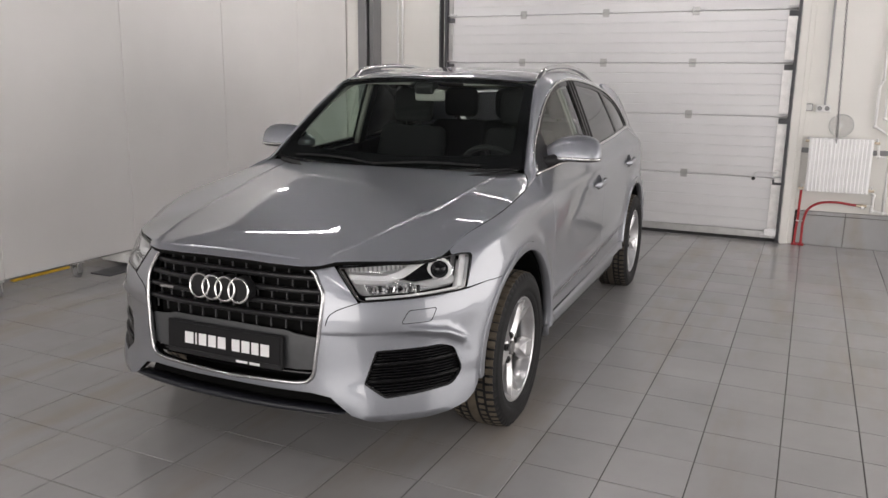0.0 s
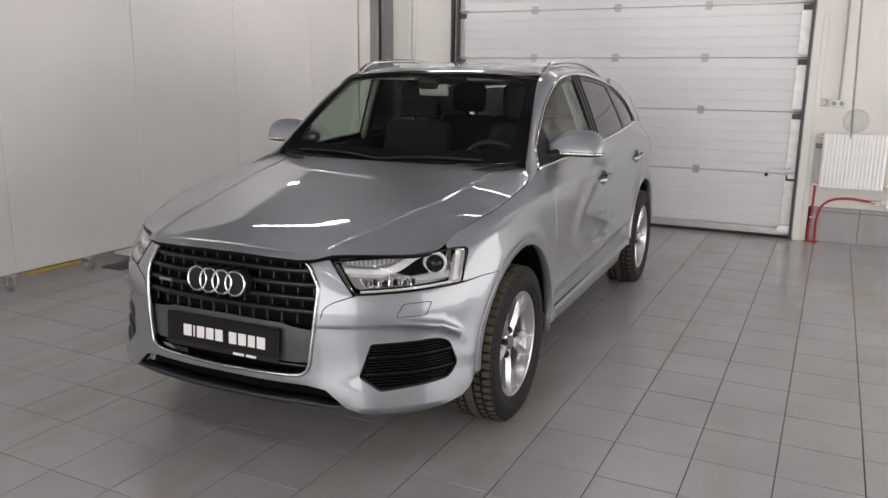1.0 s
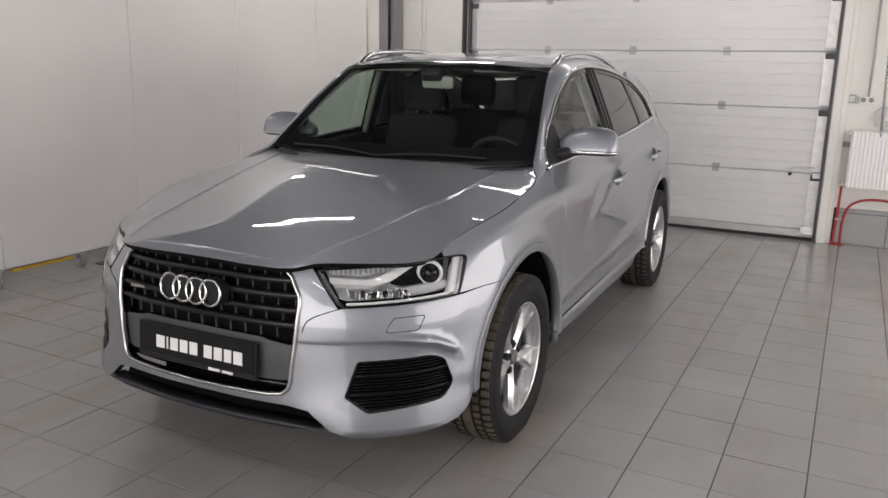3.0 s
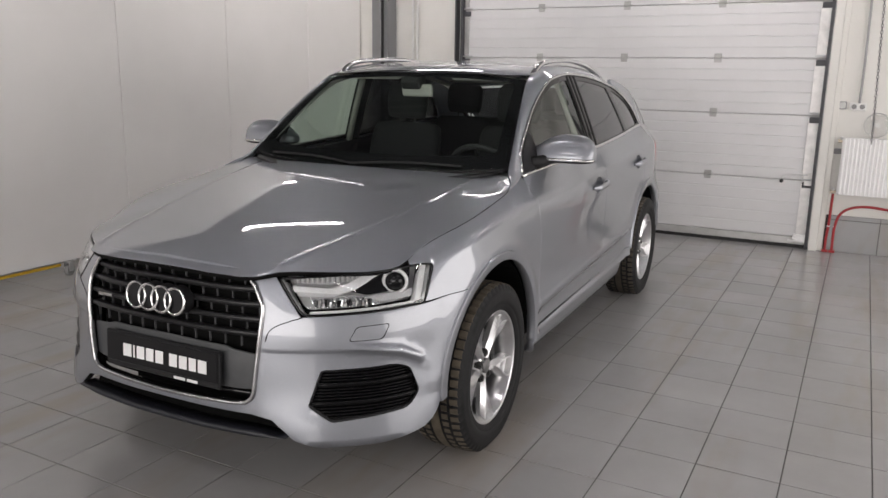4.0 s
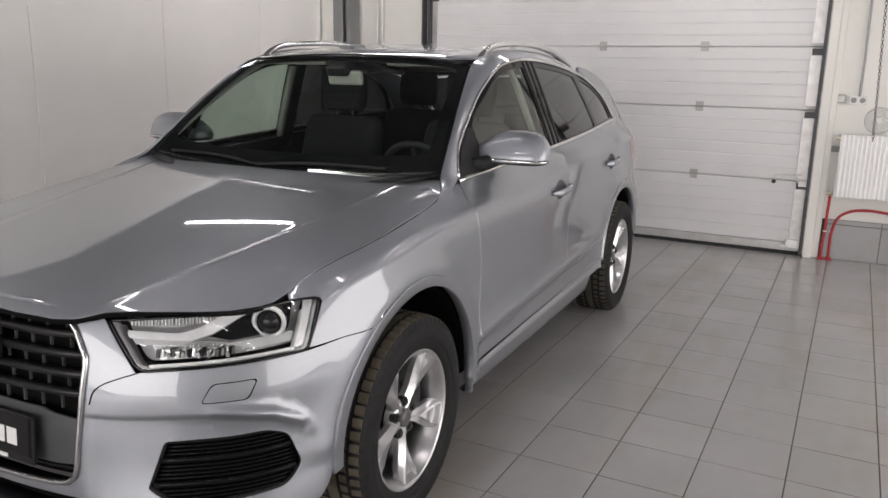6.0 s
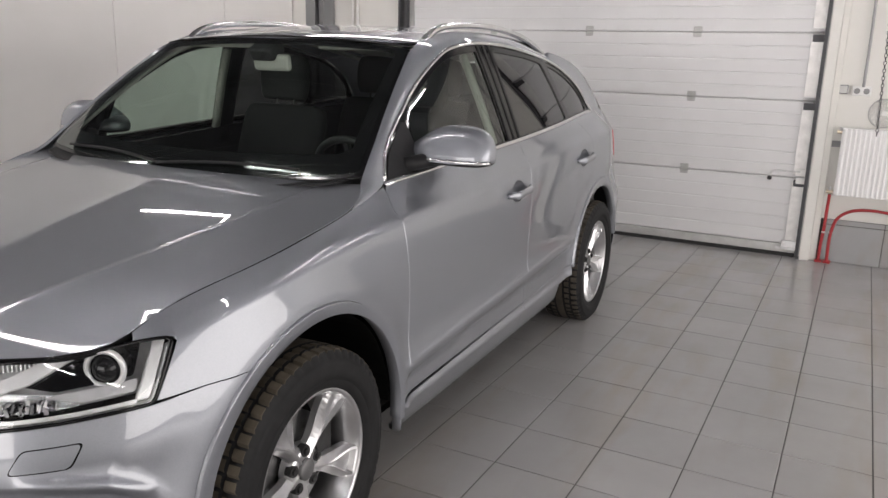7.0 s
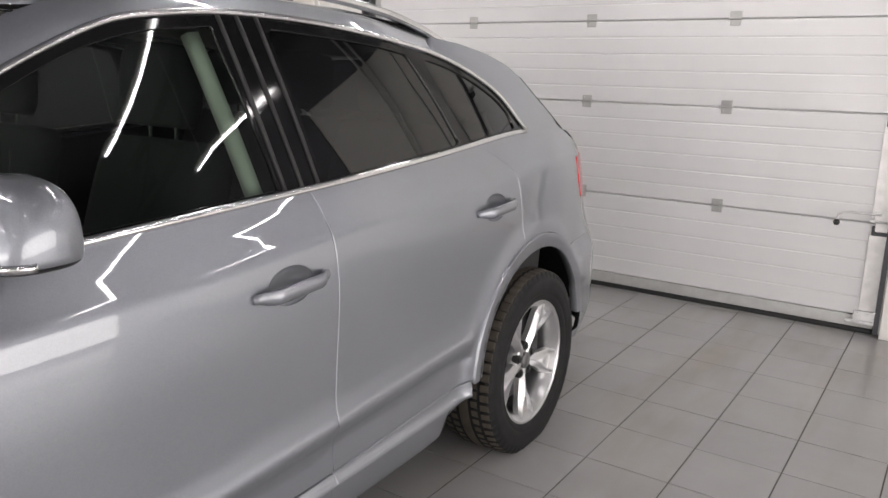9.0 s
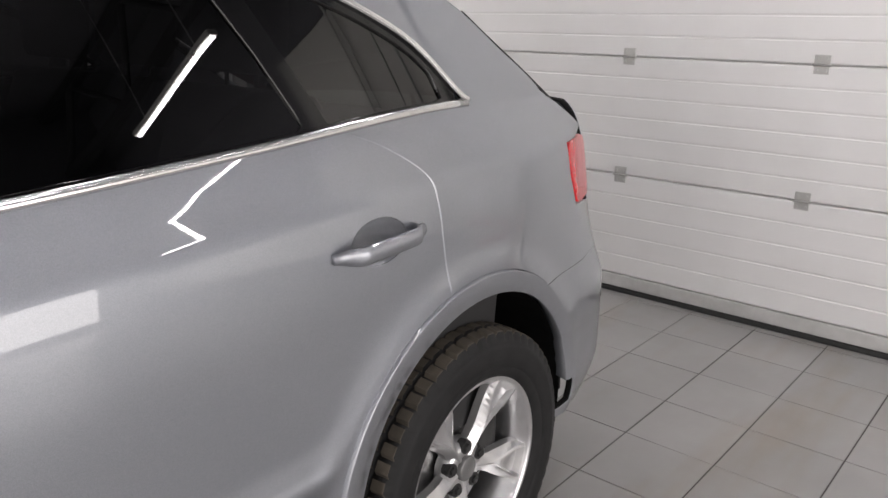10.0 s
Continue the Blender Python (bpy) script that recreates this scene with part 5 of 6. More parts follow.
# headlamps
def headlamp(side, sgn):
    lp = fillet([HL_A, HL_B, HL_C, HL_D], [0.010, 0.020, 0.016, 0.025])
    lamp = panel("headlamp", [lp], side(ring), GLASS_LAMP, car, "clear headlamp with chrome inside", step=0.025, depth=0.004)
    pts = [ring(a, b) for a, b in dense(lp, 0.02)]
    ups = [(lambda q: Vector((sgn * q[1].x, q[1].y, 0.3)))(plan_at(a)) for a, b in dense(lp, 0.02)]
    sweep("lamp_seal", [(sgn * p.x, p.y, p.z) for p in pts], [(-0.0035, -0.006), (0.0035, -0.006), (0.0035, 0.0005), (-0.0035, 0.0005)], GLOSS_BLACK, lamp, ups=ups, closed=True)
    sweep("lamp_wall", [(sgn * p.x, p.y, p.z) for p in pts], [(-0.0015, -0.07), (0.0015, -0.07), (0.0015, -0.0065), (-0.0015, -0.0065)], LAMP_GREY, lamp, ups=ups, closed=True)

    def deep(d):
        def f(s, z):
            p = ring(s, z)
            _, n = plan_at(s)
            return p - n * d
        return side(f)
    mix = lambda u, v: ((1 - v) * ((1 - u) * HL_D[0] + u * HL_C[0]) + v * ((1 - u) * HL_A[0] + u * HL_B[0]), (1 - v) * ((1 - u) * HL_D[1] + u * HL_C[1]) + v * ((1 - u) * HL_A[1] + u * HL_B[1]))
    poly = lambda pts: [mix(u, v) for u, v in pts]
    panel("lamp_housing", [lp], deep(0.075), LAMP_GREY, lamp, step=0.03)
    # lower indicator reflector, running-light blade, dark bezel, shelf
    panel("lower_reflector", [fillet(poly([(0.10, 0.07), (0.66, 0.07), (0.62, 0.24), (0.52, 0.30), (0.30, 0.42), (0.10, 0.40)]), 0.006)], deep(0.050), LAMP_CHROME, lamp, step=0.02, depth=0.02)
    panel("light_blade", [fillet(poly([(0.03, 0.62), (0.32, 0.50), (0.44, 0.60), (0.60, 0.88), (0.66, 0.955), (0.53, 0.955), (0.36, 0.70), (0.28, 0.64), (0.04, 0.76)]), 0.005)], deep(0.018), LAMP_SILVER, lamp, step=0.02, depth=0.03)
    panel("blade_step", [fillet(poly([(0.04, 0.48), (0.28, 0.41), (0.36, 0.50), (0.31, 0.53), (0.04, 0.60)]), 0.004)], deep(0.024), LAMP_GREY, lamp, step=0.02, depth=0.02)
    panel("upper_reflector", [fillet(poly([(0.04, 0.80), (0.28, 0.70), (0.50, 0.955), (0.05, 0.955)]), 0.006)], deep(0.046), LAMP_GREY, lamp, step=0.02, depth=0.02)
    panel("outer_reflector", [fillet(poly([(0.925, 0.06), (0.985, 0.06), (0.985, 0.95), (0.94, 0.95)]), 0.004)], deep(0.018), LAMP_SILVER, lamp, step=0.02, depth=0.03)
    panel("bezel", [fillet(poly([(0.36, 0.52), (0.54, 0.33), (0.91, 0.36), (0.92, 0.95), (0.68, 0.95), (0.60, 0.84), (0.45, 0.56)]), 0.008)], deep(0.056), GLOSS_BLACK, lamp, step=0.02)
    panel("shelf", [fillet(poly([(0.50, 0.30), (0.66, 0.16), (0.92, 0.16), (0.92, 0.35), (0.56, 0.33)]), 0.006)], deep(0.036), LAMP_GREY, lamp, step=0.02, depth=0.02)
    panel("lower_strip", [fillet(poly([(0.05, 0.015), (0.92, 0.02), (0.92, 0.075), (0.06, 0.07)]), 0.003)], deep(0.016), LAMP_SILVER, lamp, step=0.02, depth=0.02)
    for k in range(26):
        s, z = mix(0.06 + 0.0165 * k, 0.885 - 0.0015 * k)
        p = ring(s, z)
        _, n = plan_at(s)
        q = p - n * 0.040
        part("light_rib", box((-0.0016, -0.006, -0.012), (0.0016, 0.006, 0.012), 0.0, pose(sgn * q.x, q.y, q.z, 0, 0, sgn * 35)), LAMP_SILVER if k % 2 else LAMP_CHROME, lamp)
    # projector
    s, z = mix(0.775, 0.61)
    p = ring(s, z)
    _, n = plan_at(s)
    n = Vector((n.x, n.y, 0.0))
    axis = (n * 0.55 + Vector((0, -0.8, 0))).normalized()
    c = p - n * 0.045
    c, axis = Vector((sgn * c.x, c.y, c.z)), Vector((sgn * axis.x, axis.y, axis.z))
    bm = bmesh.new()
    side_v = axis.orthogonal().normalized()
    up_v = axis.cross(side_v)
    tube_into(bm, [c + axis * 0.012 + 0.039 * (math.cos(a) * side_v + math.sin(a) * up_v) for a in [2 * math.pi * k / 36 for k in range(36)]], 0.0065, 8, closed=True)
    part("projector_ring", bm, LAMP_SILVER, lamp)
    part("projector_tube", rod(c - axis * 0.03, c + axis * 0.004, 0.038, 28), GLOSS_BLACK, lamp, smooth=False)
    bm = bmesh.new()
    bmesh.ops.create_uvsphere(bm, u_segments=28, v_segments=14, radius=0.031, matrix=Matrix.Translation(c))
    part("projector_lens", bm, GLOSS_BLACK, lamp, smooth=True)
    # small facets of the lower reflector
    for k in range(16):
        s, z = mix(0.13 + 0.027 * k, 0.25 - 0.006 * k + 0.035 * (k % 2))
        p = ring(s, z)
        _, n = plan_at(s)
        q = p - n * 0.032
        part("facet", box((-0.0045, -0.010, -0.011), (0.0045, 0.010, 0.011), 0.002, pose(sgn * q.x, q.y, q.z, 16 * (k % 3 - 1), 14 * (k % 2), sgn * (35 + 12 * (k % 4 - 1)))), CHROME if k % 3 else GLOSS_BLACK, lamp)


both(headlamp)


# wheel-arch mouldings
def flare(yc, fro, rear):
    def make(side, sgn):
        lp = arc(yc, fro[1], fro[0], rear[0], -1, 1, 40) + arc(yc + 0.012, ARCH_IN[yc], rear[0], fro[0], 1, -1, 40)

        def f(s, z):
            p = ring(s, z)
            r = math.hypot(s - yc, z - ARCH_Z)
            t = (r - ARCH_R) / (fro[1] - ARCH_R)
            p.x += 0.008 - 0.003 * smooth01((0.25 - t) / 0.25)
            return p
        panel("wheel_arch_moulding", [lp], side(f), PAINT, car, step=0.02, depth=0.045, flange_mat=PAINT)
    both(make)


flare(0.0, (0.335, 0.4345), (0.30, 0.4345))
flare(2.603, (0.388, 0.4425), (0.40, 0.4425))


# sills
def sill(side, sgn):
    def f(s, z):
        p = ring(s, z)
        edge = 0.322 + 0.012 * (s - 0.45)
        p.x += 0.013 * smooth01((edge + 0.034 - z) / 0.030) - 0.020 * smooth01((edge + 0.002 - z) / 0.010) - 0.05 * smooth01((s - 2.03) / 0.14) * smooth01((0.37 - z) / 0.10)
        return p
    front = [(0.432, 0.262), (0.455, 0.232), (0.51, 0.206), (1.519, 0.221), (1.519, 0.3670), (0.46, 0.3430), (0.432, 0.341), (0.425, 0.30)]
    rear = [(1.523, 0.221), (1.95, 0.232), (2.05, 0.245), (2.11, 0.272), (2.148, 0.33), (2.158, 0.386), (2.150, 0.3960), (1.523, 0.3670)]
    edges = [[(0.45 + 0.014 * k, 0.322 + 0.012 * 0.014 * k + dz) for k in range(120)] for dz in (-0.009, -0.002, 0.004, 0.018, 0.032)]
    for lp in (front, rear):
        panel("sill", [lp], side(f), PAINT, car, step=0.025, depth=0.03, lines=edges, flange_mat=PAINT)


both(sill)

# rear bumper, tailgate, lamps, glass (turned away from the camera)
def rear_bumper(side, sgn):
    lp = [(2.88, 0.30)] + arc(2.603, 0.446, 0.32, 0.695, 1, 1, 12) + [(3.05, 0.696), (3.32, 0.70), (S_REAR, 0.70), (S_REAR, 0.30), (3.3, 0.26)]
    return panel("rear_bumper", [lp], side(ring), PAINT, car, step=0.035, depth=0.02)


both(rear_bumper)


def tailgate(side, sgn):
    lp = [(3.305, 0.706), (S_REAR, 0.706), (S_REAR, 1.12), (3.45, 1.10), (3.33, 1.05), (3.305, 0.98)]
    return panel("tailgate", [lp], side(ring), PAINT, car, step=0.04, depth=0.02)


both(tailgate)


def tail_lamp(side, sgn):
    lp = fillet([(3.055, 0.945), (3.045, 1.015), (3.20, 1.022), (3.42, 0.98), (3.40, 0.85), (3.105, 0.855)], [0.02, 0.02, 0.0, 0.03, 0.03, 0.03])
    return panel("tail_lamp", [lp], side(ring), RED_LENS, car, "red tail lamp", step=0.025, depth=0.02, lift=0.003)


both(tail_lamp)
bm_pts = [(0.58, 2.66, 1.345), (0.62, 2.90, 1.225), (0.635, 3.07, 1.125), (0.60, 3.23, 1.04)]
gside = spline(bm_pts, 8)


def rear_glass(u, v):
    p = on(gside)(v)
    q = 2 * u - 1
    return Vector((p.x * q, p.y + 0.10 * (1 - q * q), p.z + 0.03 * (1 - q * q)))


def rear_glass_edge(side, sgn):
    pts = spline([tuple(flank(a, b)) for a, b in ((2.755, 1.318), (2.84, 1.270), (2.98, 1.192), (3.12, 1.118))], 6)
    sweep("rear_window_seal", [(sgn * (p.x - 0.012), p.y + 0.004, p.z + 0.001) for p in pts], [(-0.016, -0.010), (0.016, -0.010), (0.012, 0.006), (-0.012, 0.006)], GLOSS_BLACK, car, ups=[(sgn * 0.5, 0.5, 0.6)] * len(pts))


both(rear_glass_edge)
panel_grid("rear_window", rear_glass, 24, 16, GLASS_DARK, car)
bm = bmesh.new()
sp = spline([(-0.575, 2.70, 1.352), (-0.5, 2.745, 1.374), (-0.3, 2.80, 1.390), (0, 2.83, 1.398), (0.3, 2.80, 1.390), (0.5, 2.745, 1.374), (0.575, 2.70, 1.352)], 8)
sweep("roof_spoiler", sp, [(-0.06, -0.012), (0.06, -0.004), (0.07, 0.004), (-0.06, 0.014)], PAINT, car)


# ---------------------------------------------------------------- the car: glass, trim, mirrors
def screen(u, v):
    q = 2 * u - 1
    a = Vector((0.705 * q, 0.374 + 0.098 * q * q, 1.020 + 0.033 * q * q))
    b = Vector((0.590 * q, 0.928 + 0.058 * q * q, 1.464 - 0.030 * q * q))
    return a.lerp(b, v) + Vector((0, -0.5, 0.8)) * (0.075 * v * (1 - v))


def rect(u0, v0, u1, v1, r=0.03):
    return fillet([(u0, v0), (u1, v0), (u1, v1), (u0, v1)], r)


panel("windscreen", [rect(0.012, 0.0, 0.988, 0.985)], screen, GLASS_CLEAR, car, "slightly tinted windscreen", step=0.04, depth=0.004)
panel("windscreen_border", [rect(0.0, -0.02, 1.0, 1.0), rect(0.045, 0.13, 0.955, 0.955, 0.05)], screen, GLOSS_BLACK, car, step=0.035, lift=-0.006, depth=0.004)
pts = [screen(u, 1.0) + Vector((0, 0.002, 0.004)) for u in [k / 30 for k in range(31)]]
sweep("roof_front_seal", pts, round_section(0.006, 0.003, 8), GLOSS_BLACK, car)
panel("cowl", [mirror_loop([(0, 0.30), (0.5, 0.355), (0.63, 0.40), (0.67, 0.47), (0.4, 0.43), (0, 0.37)])], lambda x, y: Vector((x, y, 0.985 + 0.05 * (abs(x) / 0.65) ** 2)), TRIM_BLACK, car, "black plastic cowl", step=0.05)
for x0, x1, k in ((0.50, -0.06, 0), (-0.05, -0.56, 1)):
    bm = bmesh.new()
    a, b = [], []
    for i in range(13):
        t = i / 12
        u = 0.5 + 0.5 * (x0 + (x1 - x0) * t) / 0.705
        a.append(screen(u, 0.015 + 0.03 * math.sin(math.pi * t)) + Vector((0, -0.004, 0.008)))
    tube_into(bm, a, 0.005, 8)
    part("wiper", bm, TRIM_BLACK, car)


def win_top(y):
    return _wt(y)


_wt = curve(*[(a, b) for a, b in WIN_TOP])


def on_glass(d):
    def f(y, z):
        p = glass_side(y, z)
        p.x -= d
        return p
    return f


def top_line(y0, y1, dz, n=16):
    return [(y0 + (y1 - y0) * i / n, win_top(y0 + (y1 - y0) * i / n) + dz) for i in range(n + 1)]


def side_windows(side, sgn):
    outer = [(0.528, z_top(0.53) + 0.002)] + along(z_top, 0.56, 2.63, 20, 0.002) + top_line(2.63, 0.535, -0.002, 40)
    front = [(0.765, z_top(0.77) + 0.014)] + along(z_top, 0.80, 1.435, 8, 0.014) + [(1.432, 1.12), (1.385, 1.425)] + top_line(1.38, 0.80, -0.030, 16) + [(0.765, 1.205), (0.752, 1.12)]
    rear = [(1.580, z_top(1.58) + 0.014)] + along(z_top, 1.60, 2.185, 8, 0.014) + [(2.20, 1.135)] + [(2.14, 1.25), (2.075, 1.355)] + top_line(2.05, 1.555, -0.030, 10) + [(1.542, 1.42)]
    quart = [(2.255, z_top(2.255) + 0.014)] + along(z_top, 2.27, 2.56, 6, 0.014) + [(2.585, 1.155)] + top_line(2.565, 2.14, -0.026, 10) + [(2.135, 1.355)]
    fr = panel("window_frame", [outer, front, rear, quart], side(on_glass(0.004)), GLOSS_BLACK, car, "gloss black window frames", step=0.03, depth=0.012)
    panel("front_side_window", [front], side(on_glass(0.010)), GLASS_FRONT, car, "lightly tinted side window", step=0.04, depth=0.004)
    panel("rear_side_window", [rear], side(on_glass(0.010)), GLASS_DARK, car, "dark privacy glass", step=0.04, depth=0.004)
    panel("quarter_window", [quart], side(on_glass(0.010)), GLASS_DARK, car, "dark privacy glass", step=0.04, depth=0.004)
    # seam and rubber of the centre pillar
    for y0, y1 in ((1.452, 1.405), (1.506, 1.458), (1.560, 1.515)):
        pts = [glass_side(y0 + (y1 - y0) * t, z_top(y0) + 0.006 + (win_top(y1) - 0.012 - z_top(y0)) * t) for t in [k / 8 for k in range(9)]]
        sweep("pillar_seal", [(sgn * (p.x - 0.002), p.y, p.z) for p in pts], [(-0.006, -0.004), (0.006, -0.004), (0.004, 0.003), (-0.004, 0.003)], RUBBER, fr, ups=[(sgn, 0, 0.3)] * 9)
    # pale inner trim of the centre pillar
    pts = [glass_side(1.412 - 0.050 * t, z_top(1.41) - 0.02 + 0.37 * t) for t in [k / 8 for k in range(9)]]
    sweep("pillar_trim", [(sgn * (p.x - 0.055), p.y, p.z) for p in pts], [(-0.020, -0.012), (0.020, -0.012), (0.016, 0.008), (-0.016, 0.008)], LINER, fr, ups=[(sgn, 0, 0.3)] * 9, label="beige inner pillar trim")
    # chrome lines
    pts = [glass_side(y, z_top(y) + 0.004) for y in [0.515 + (2.665 - 0.515) * k / 40 for k in range(41)]]
    sweep("belt_trim", [(sgn * (p.x + 0.001), p.y, p.z) for p in pts], [(-0.008, -0.006), (0.008, -0.006), (0.0085, 0.002), (0.004, 0.0055), (-0.004, 0.0055), (-0.0085, 0.002)], SATIN, car, ups=[(sgn, 0, 0.35)] * 41, label="bright aluminium window trim")
    lp = spline([tuple(glass_side(y, z)) for y, z in WIN_TOP] + [tuple(glass_side(2.672, 1.146))], 6)
    sweep("upper_window_trim", [(sgn * (p.x + 0.001), p.y, p.z) for p in lp], [(-0.007, -0.006), (0.007, -0.006), (0.007, 0.002), (0.003, 0.005), (-0.003, 0.005), (-0.007, 0.002)], SATIN, car, ups=[(sgn, 0, 0.35)] * len(lp), label="bright aluminium window trim")


both(side_windows)


def spow(v, e):
    return math.copysign(abs(v) ** e, v)


def wing_mirror(side, sgn):
    def shell(z0, z1, grow=0.0):
        def f(u, v):
            a = 2 * math.pi * u
            b = z0 + (z1 - z0) * v
            cb = spow(math.cos(b), 0.56 if b > 0 else 0.22)
            x = (0.158 + grow) * cb * spow(math.cos(a), 0.58)
            y = (0.080 + grow) * cb * spow(math.sin(a), 0.72)
            z = (0.096 + grow) * spow(math.sin(b), 0.80) if b > 0 else (0.034 + grow) * spow(math.sin(b), 0.55)
            inner = smooth01((0.06 - x) / 0.22)
            z *= 1 - 0.62 * inner * inner * (1 if z > 0 else 0)
            y += 0.28 * max(z, 0) * smooth01((0.05 - y) / 0.12) - 0.20 * (x + 0.12) * 0.3
            return Vector((0.848 + x, 0.800 + y, 1.094 + z))
        return side(f)
    hp = math.pi / 2
    mid = Vector((sgn * 0.876, 0.80, 1.105))
    m = panel_grid("wing_mirror", shell(-0.42, hp - 0.001), 48, 18, PAINT, car, "silver wing mirror with black lower shell", mid=mid)
    panel_grid("lower_shell", shell(-hp + 0.001, -0.44), 48, 10, TRIM_BLACK, m, mid=mid)
    panel_grid("mirror_line", shell(-0.47, -0.40, -0.004), 48, 2, GLOSS_BLACK, m, mid=mid)
    # indicator strip along the outside
    f = shell(-0.36, -0.20, 0.0022)
    pts = [f(0.5 + 0.20 + 0.27 * k / 20, 0.5) for k in range(21)]
    sweep("indicator", pts, [(-0.007, -0.004), (0.007, -0.004), (0.005, 0.003), (-0.005, 0.003)], SATIN, m, ups=[(p - mid) for p in pts])
    bm = bmesh.new()
    pts = spline([(sgn * 0.735, 0.672, 1.062), (sgn * 0.765, 0.70, 1.066), (sgn * 0.80, 0.755, 1.075), (sgn * 0.85, 0.79, 1.085)], 6)
    tube_into(bm, pts, 0.026, 12)
    part("mirror_arm", bm, TRIM_BLACK, m)
    part("mirror_glass", box((-0.062, -0.003, -0.022), (0.062, 0.003, 0.046), 0.002, pose(sgn * 0.840, 0.848, 1.100)), CHROME, m)
    lp = fillet([(0.535, 1.022), (0.752, 1.040), (0.742, 1.19), (0.72, 1.195), (0.60, 1.105)], 0.008)
    panel("mirror_sail", [lp], side(on_glass(0.0)), TRIM_BLACK, car, step=0.03, depth=0.01)


both(wing_mirror)


# ---------------------------------------------------------------- the car: wheels
def revolve(name, prof, n, mat, parent, m, label="", caps=False, smooth=True, mod=None, mat_of=None, closed=False):
    """Turns a profile of (axial, radius) about the wheel's axle (x)."""
    bm = bmesh.new()
    rings = []
    for k in range(n):
        a = 2 * math.pi * k / n
        ring_v = []
        for j, (x, r) in enumerate(prof):
            rr = r + (mod(k, j) if mod else 0.0)
            ring_v.append(bm.verts.new(m @ Vector((x, rr * math.cos(a), rr * math.sin(a)))))
        rings.append(ring_v)
    kk = len(prof)
    for k in range(n):
        a, b = rings[k], rings[(k + 1) % n]
        for j in range(kk if closed else kk - 1):
            f = bm.faces.new((a[j], a[(j + 1) % kk], b[(j + 1) % kk], b[j]))
            if mat_of:
                f.material_index = mat_of(k, j)
    bmesh.ops.recalc_face_normals(bm, faces=bm.faces)
    return part(name, bm, mat, parent, label, smooth=smooth)


HUB_Z, TYRE_R = 0.317, 0.340


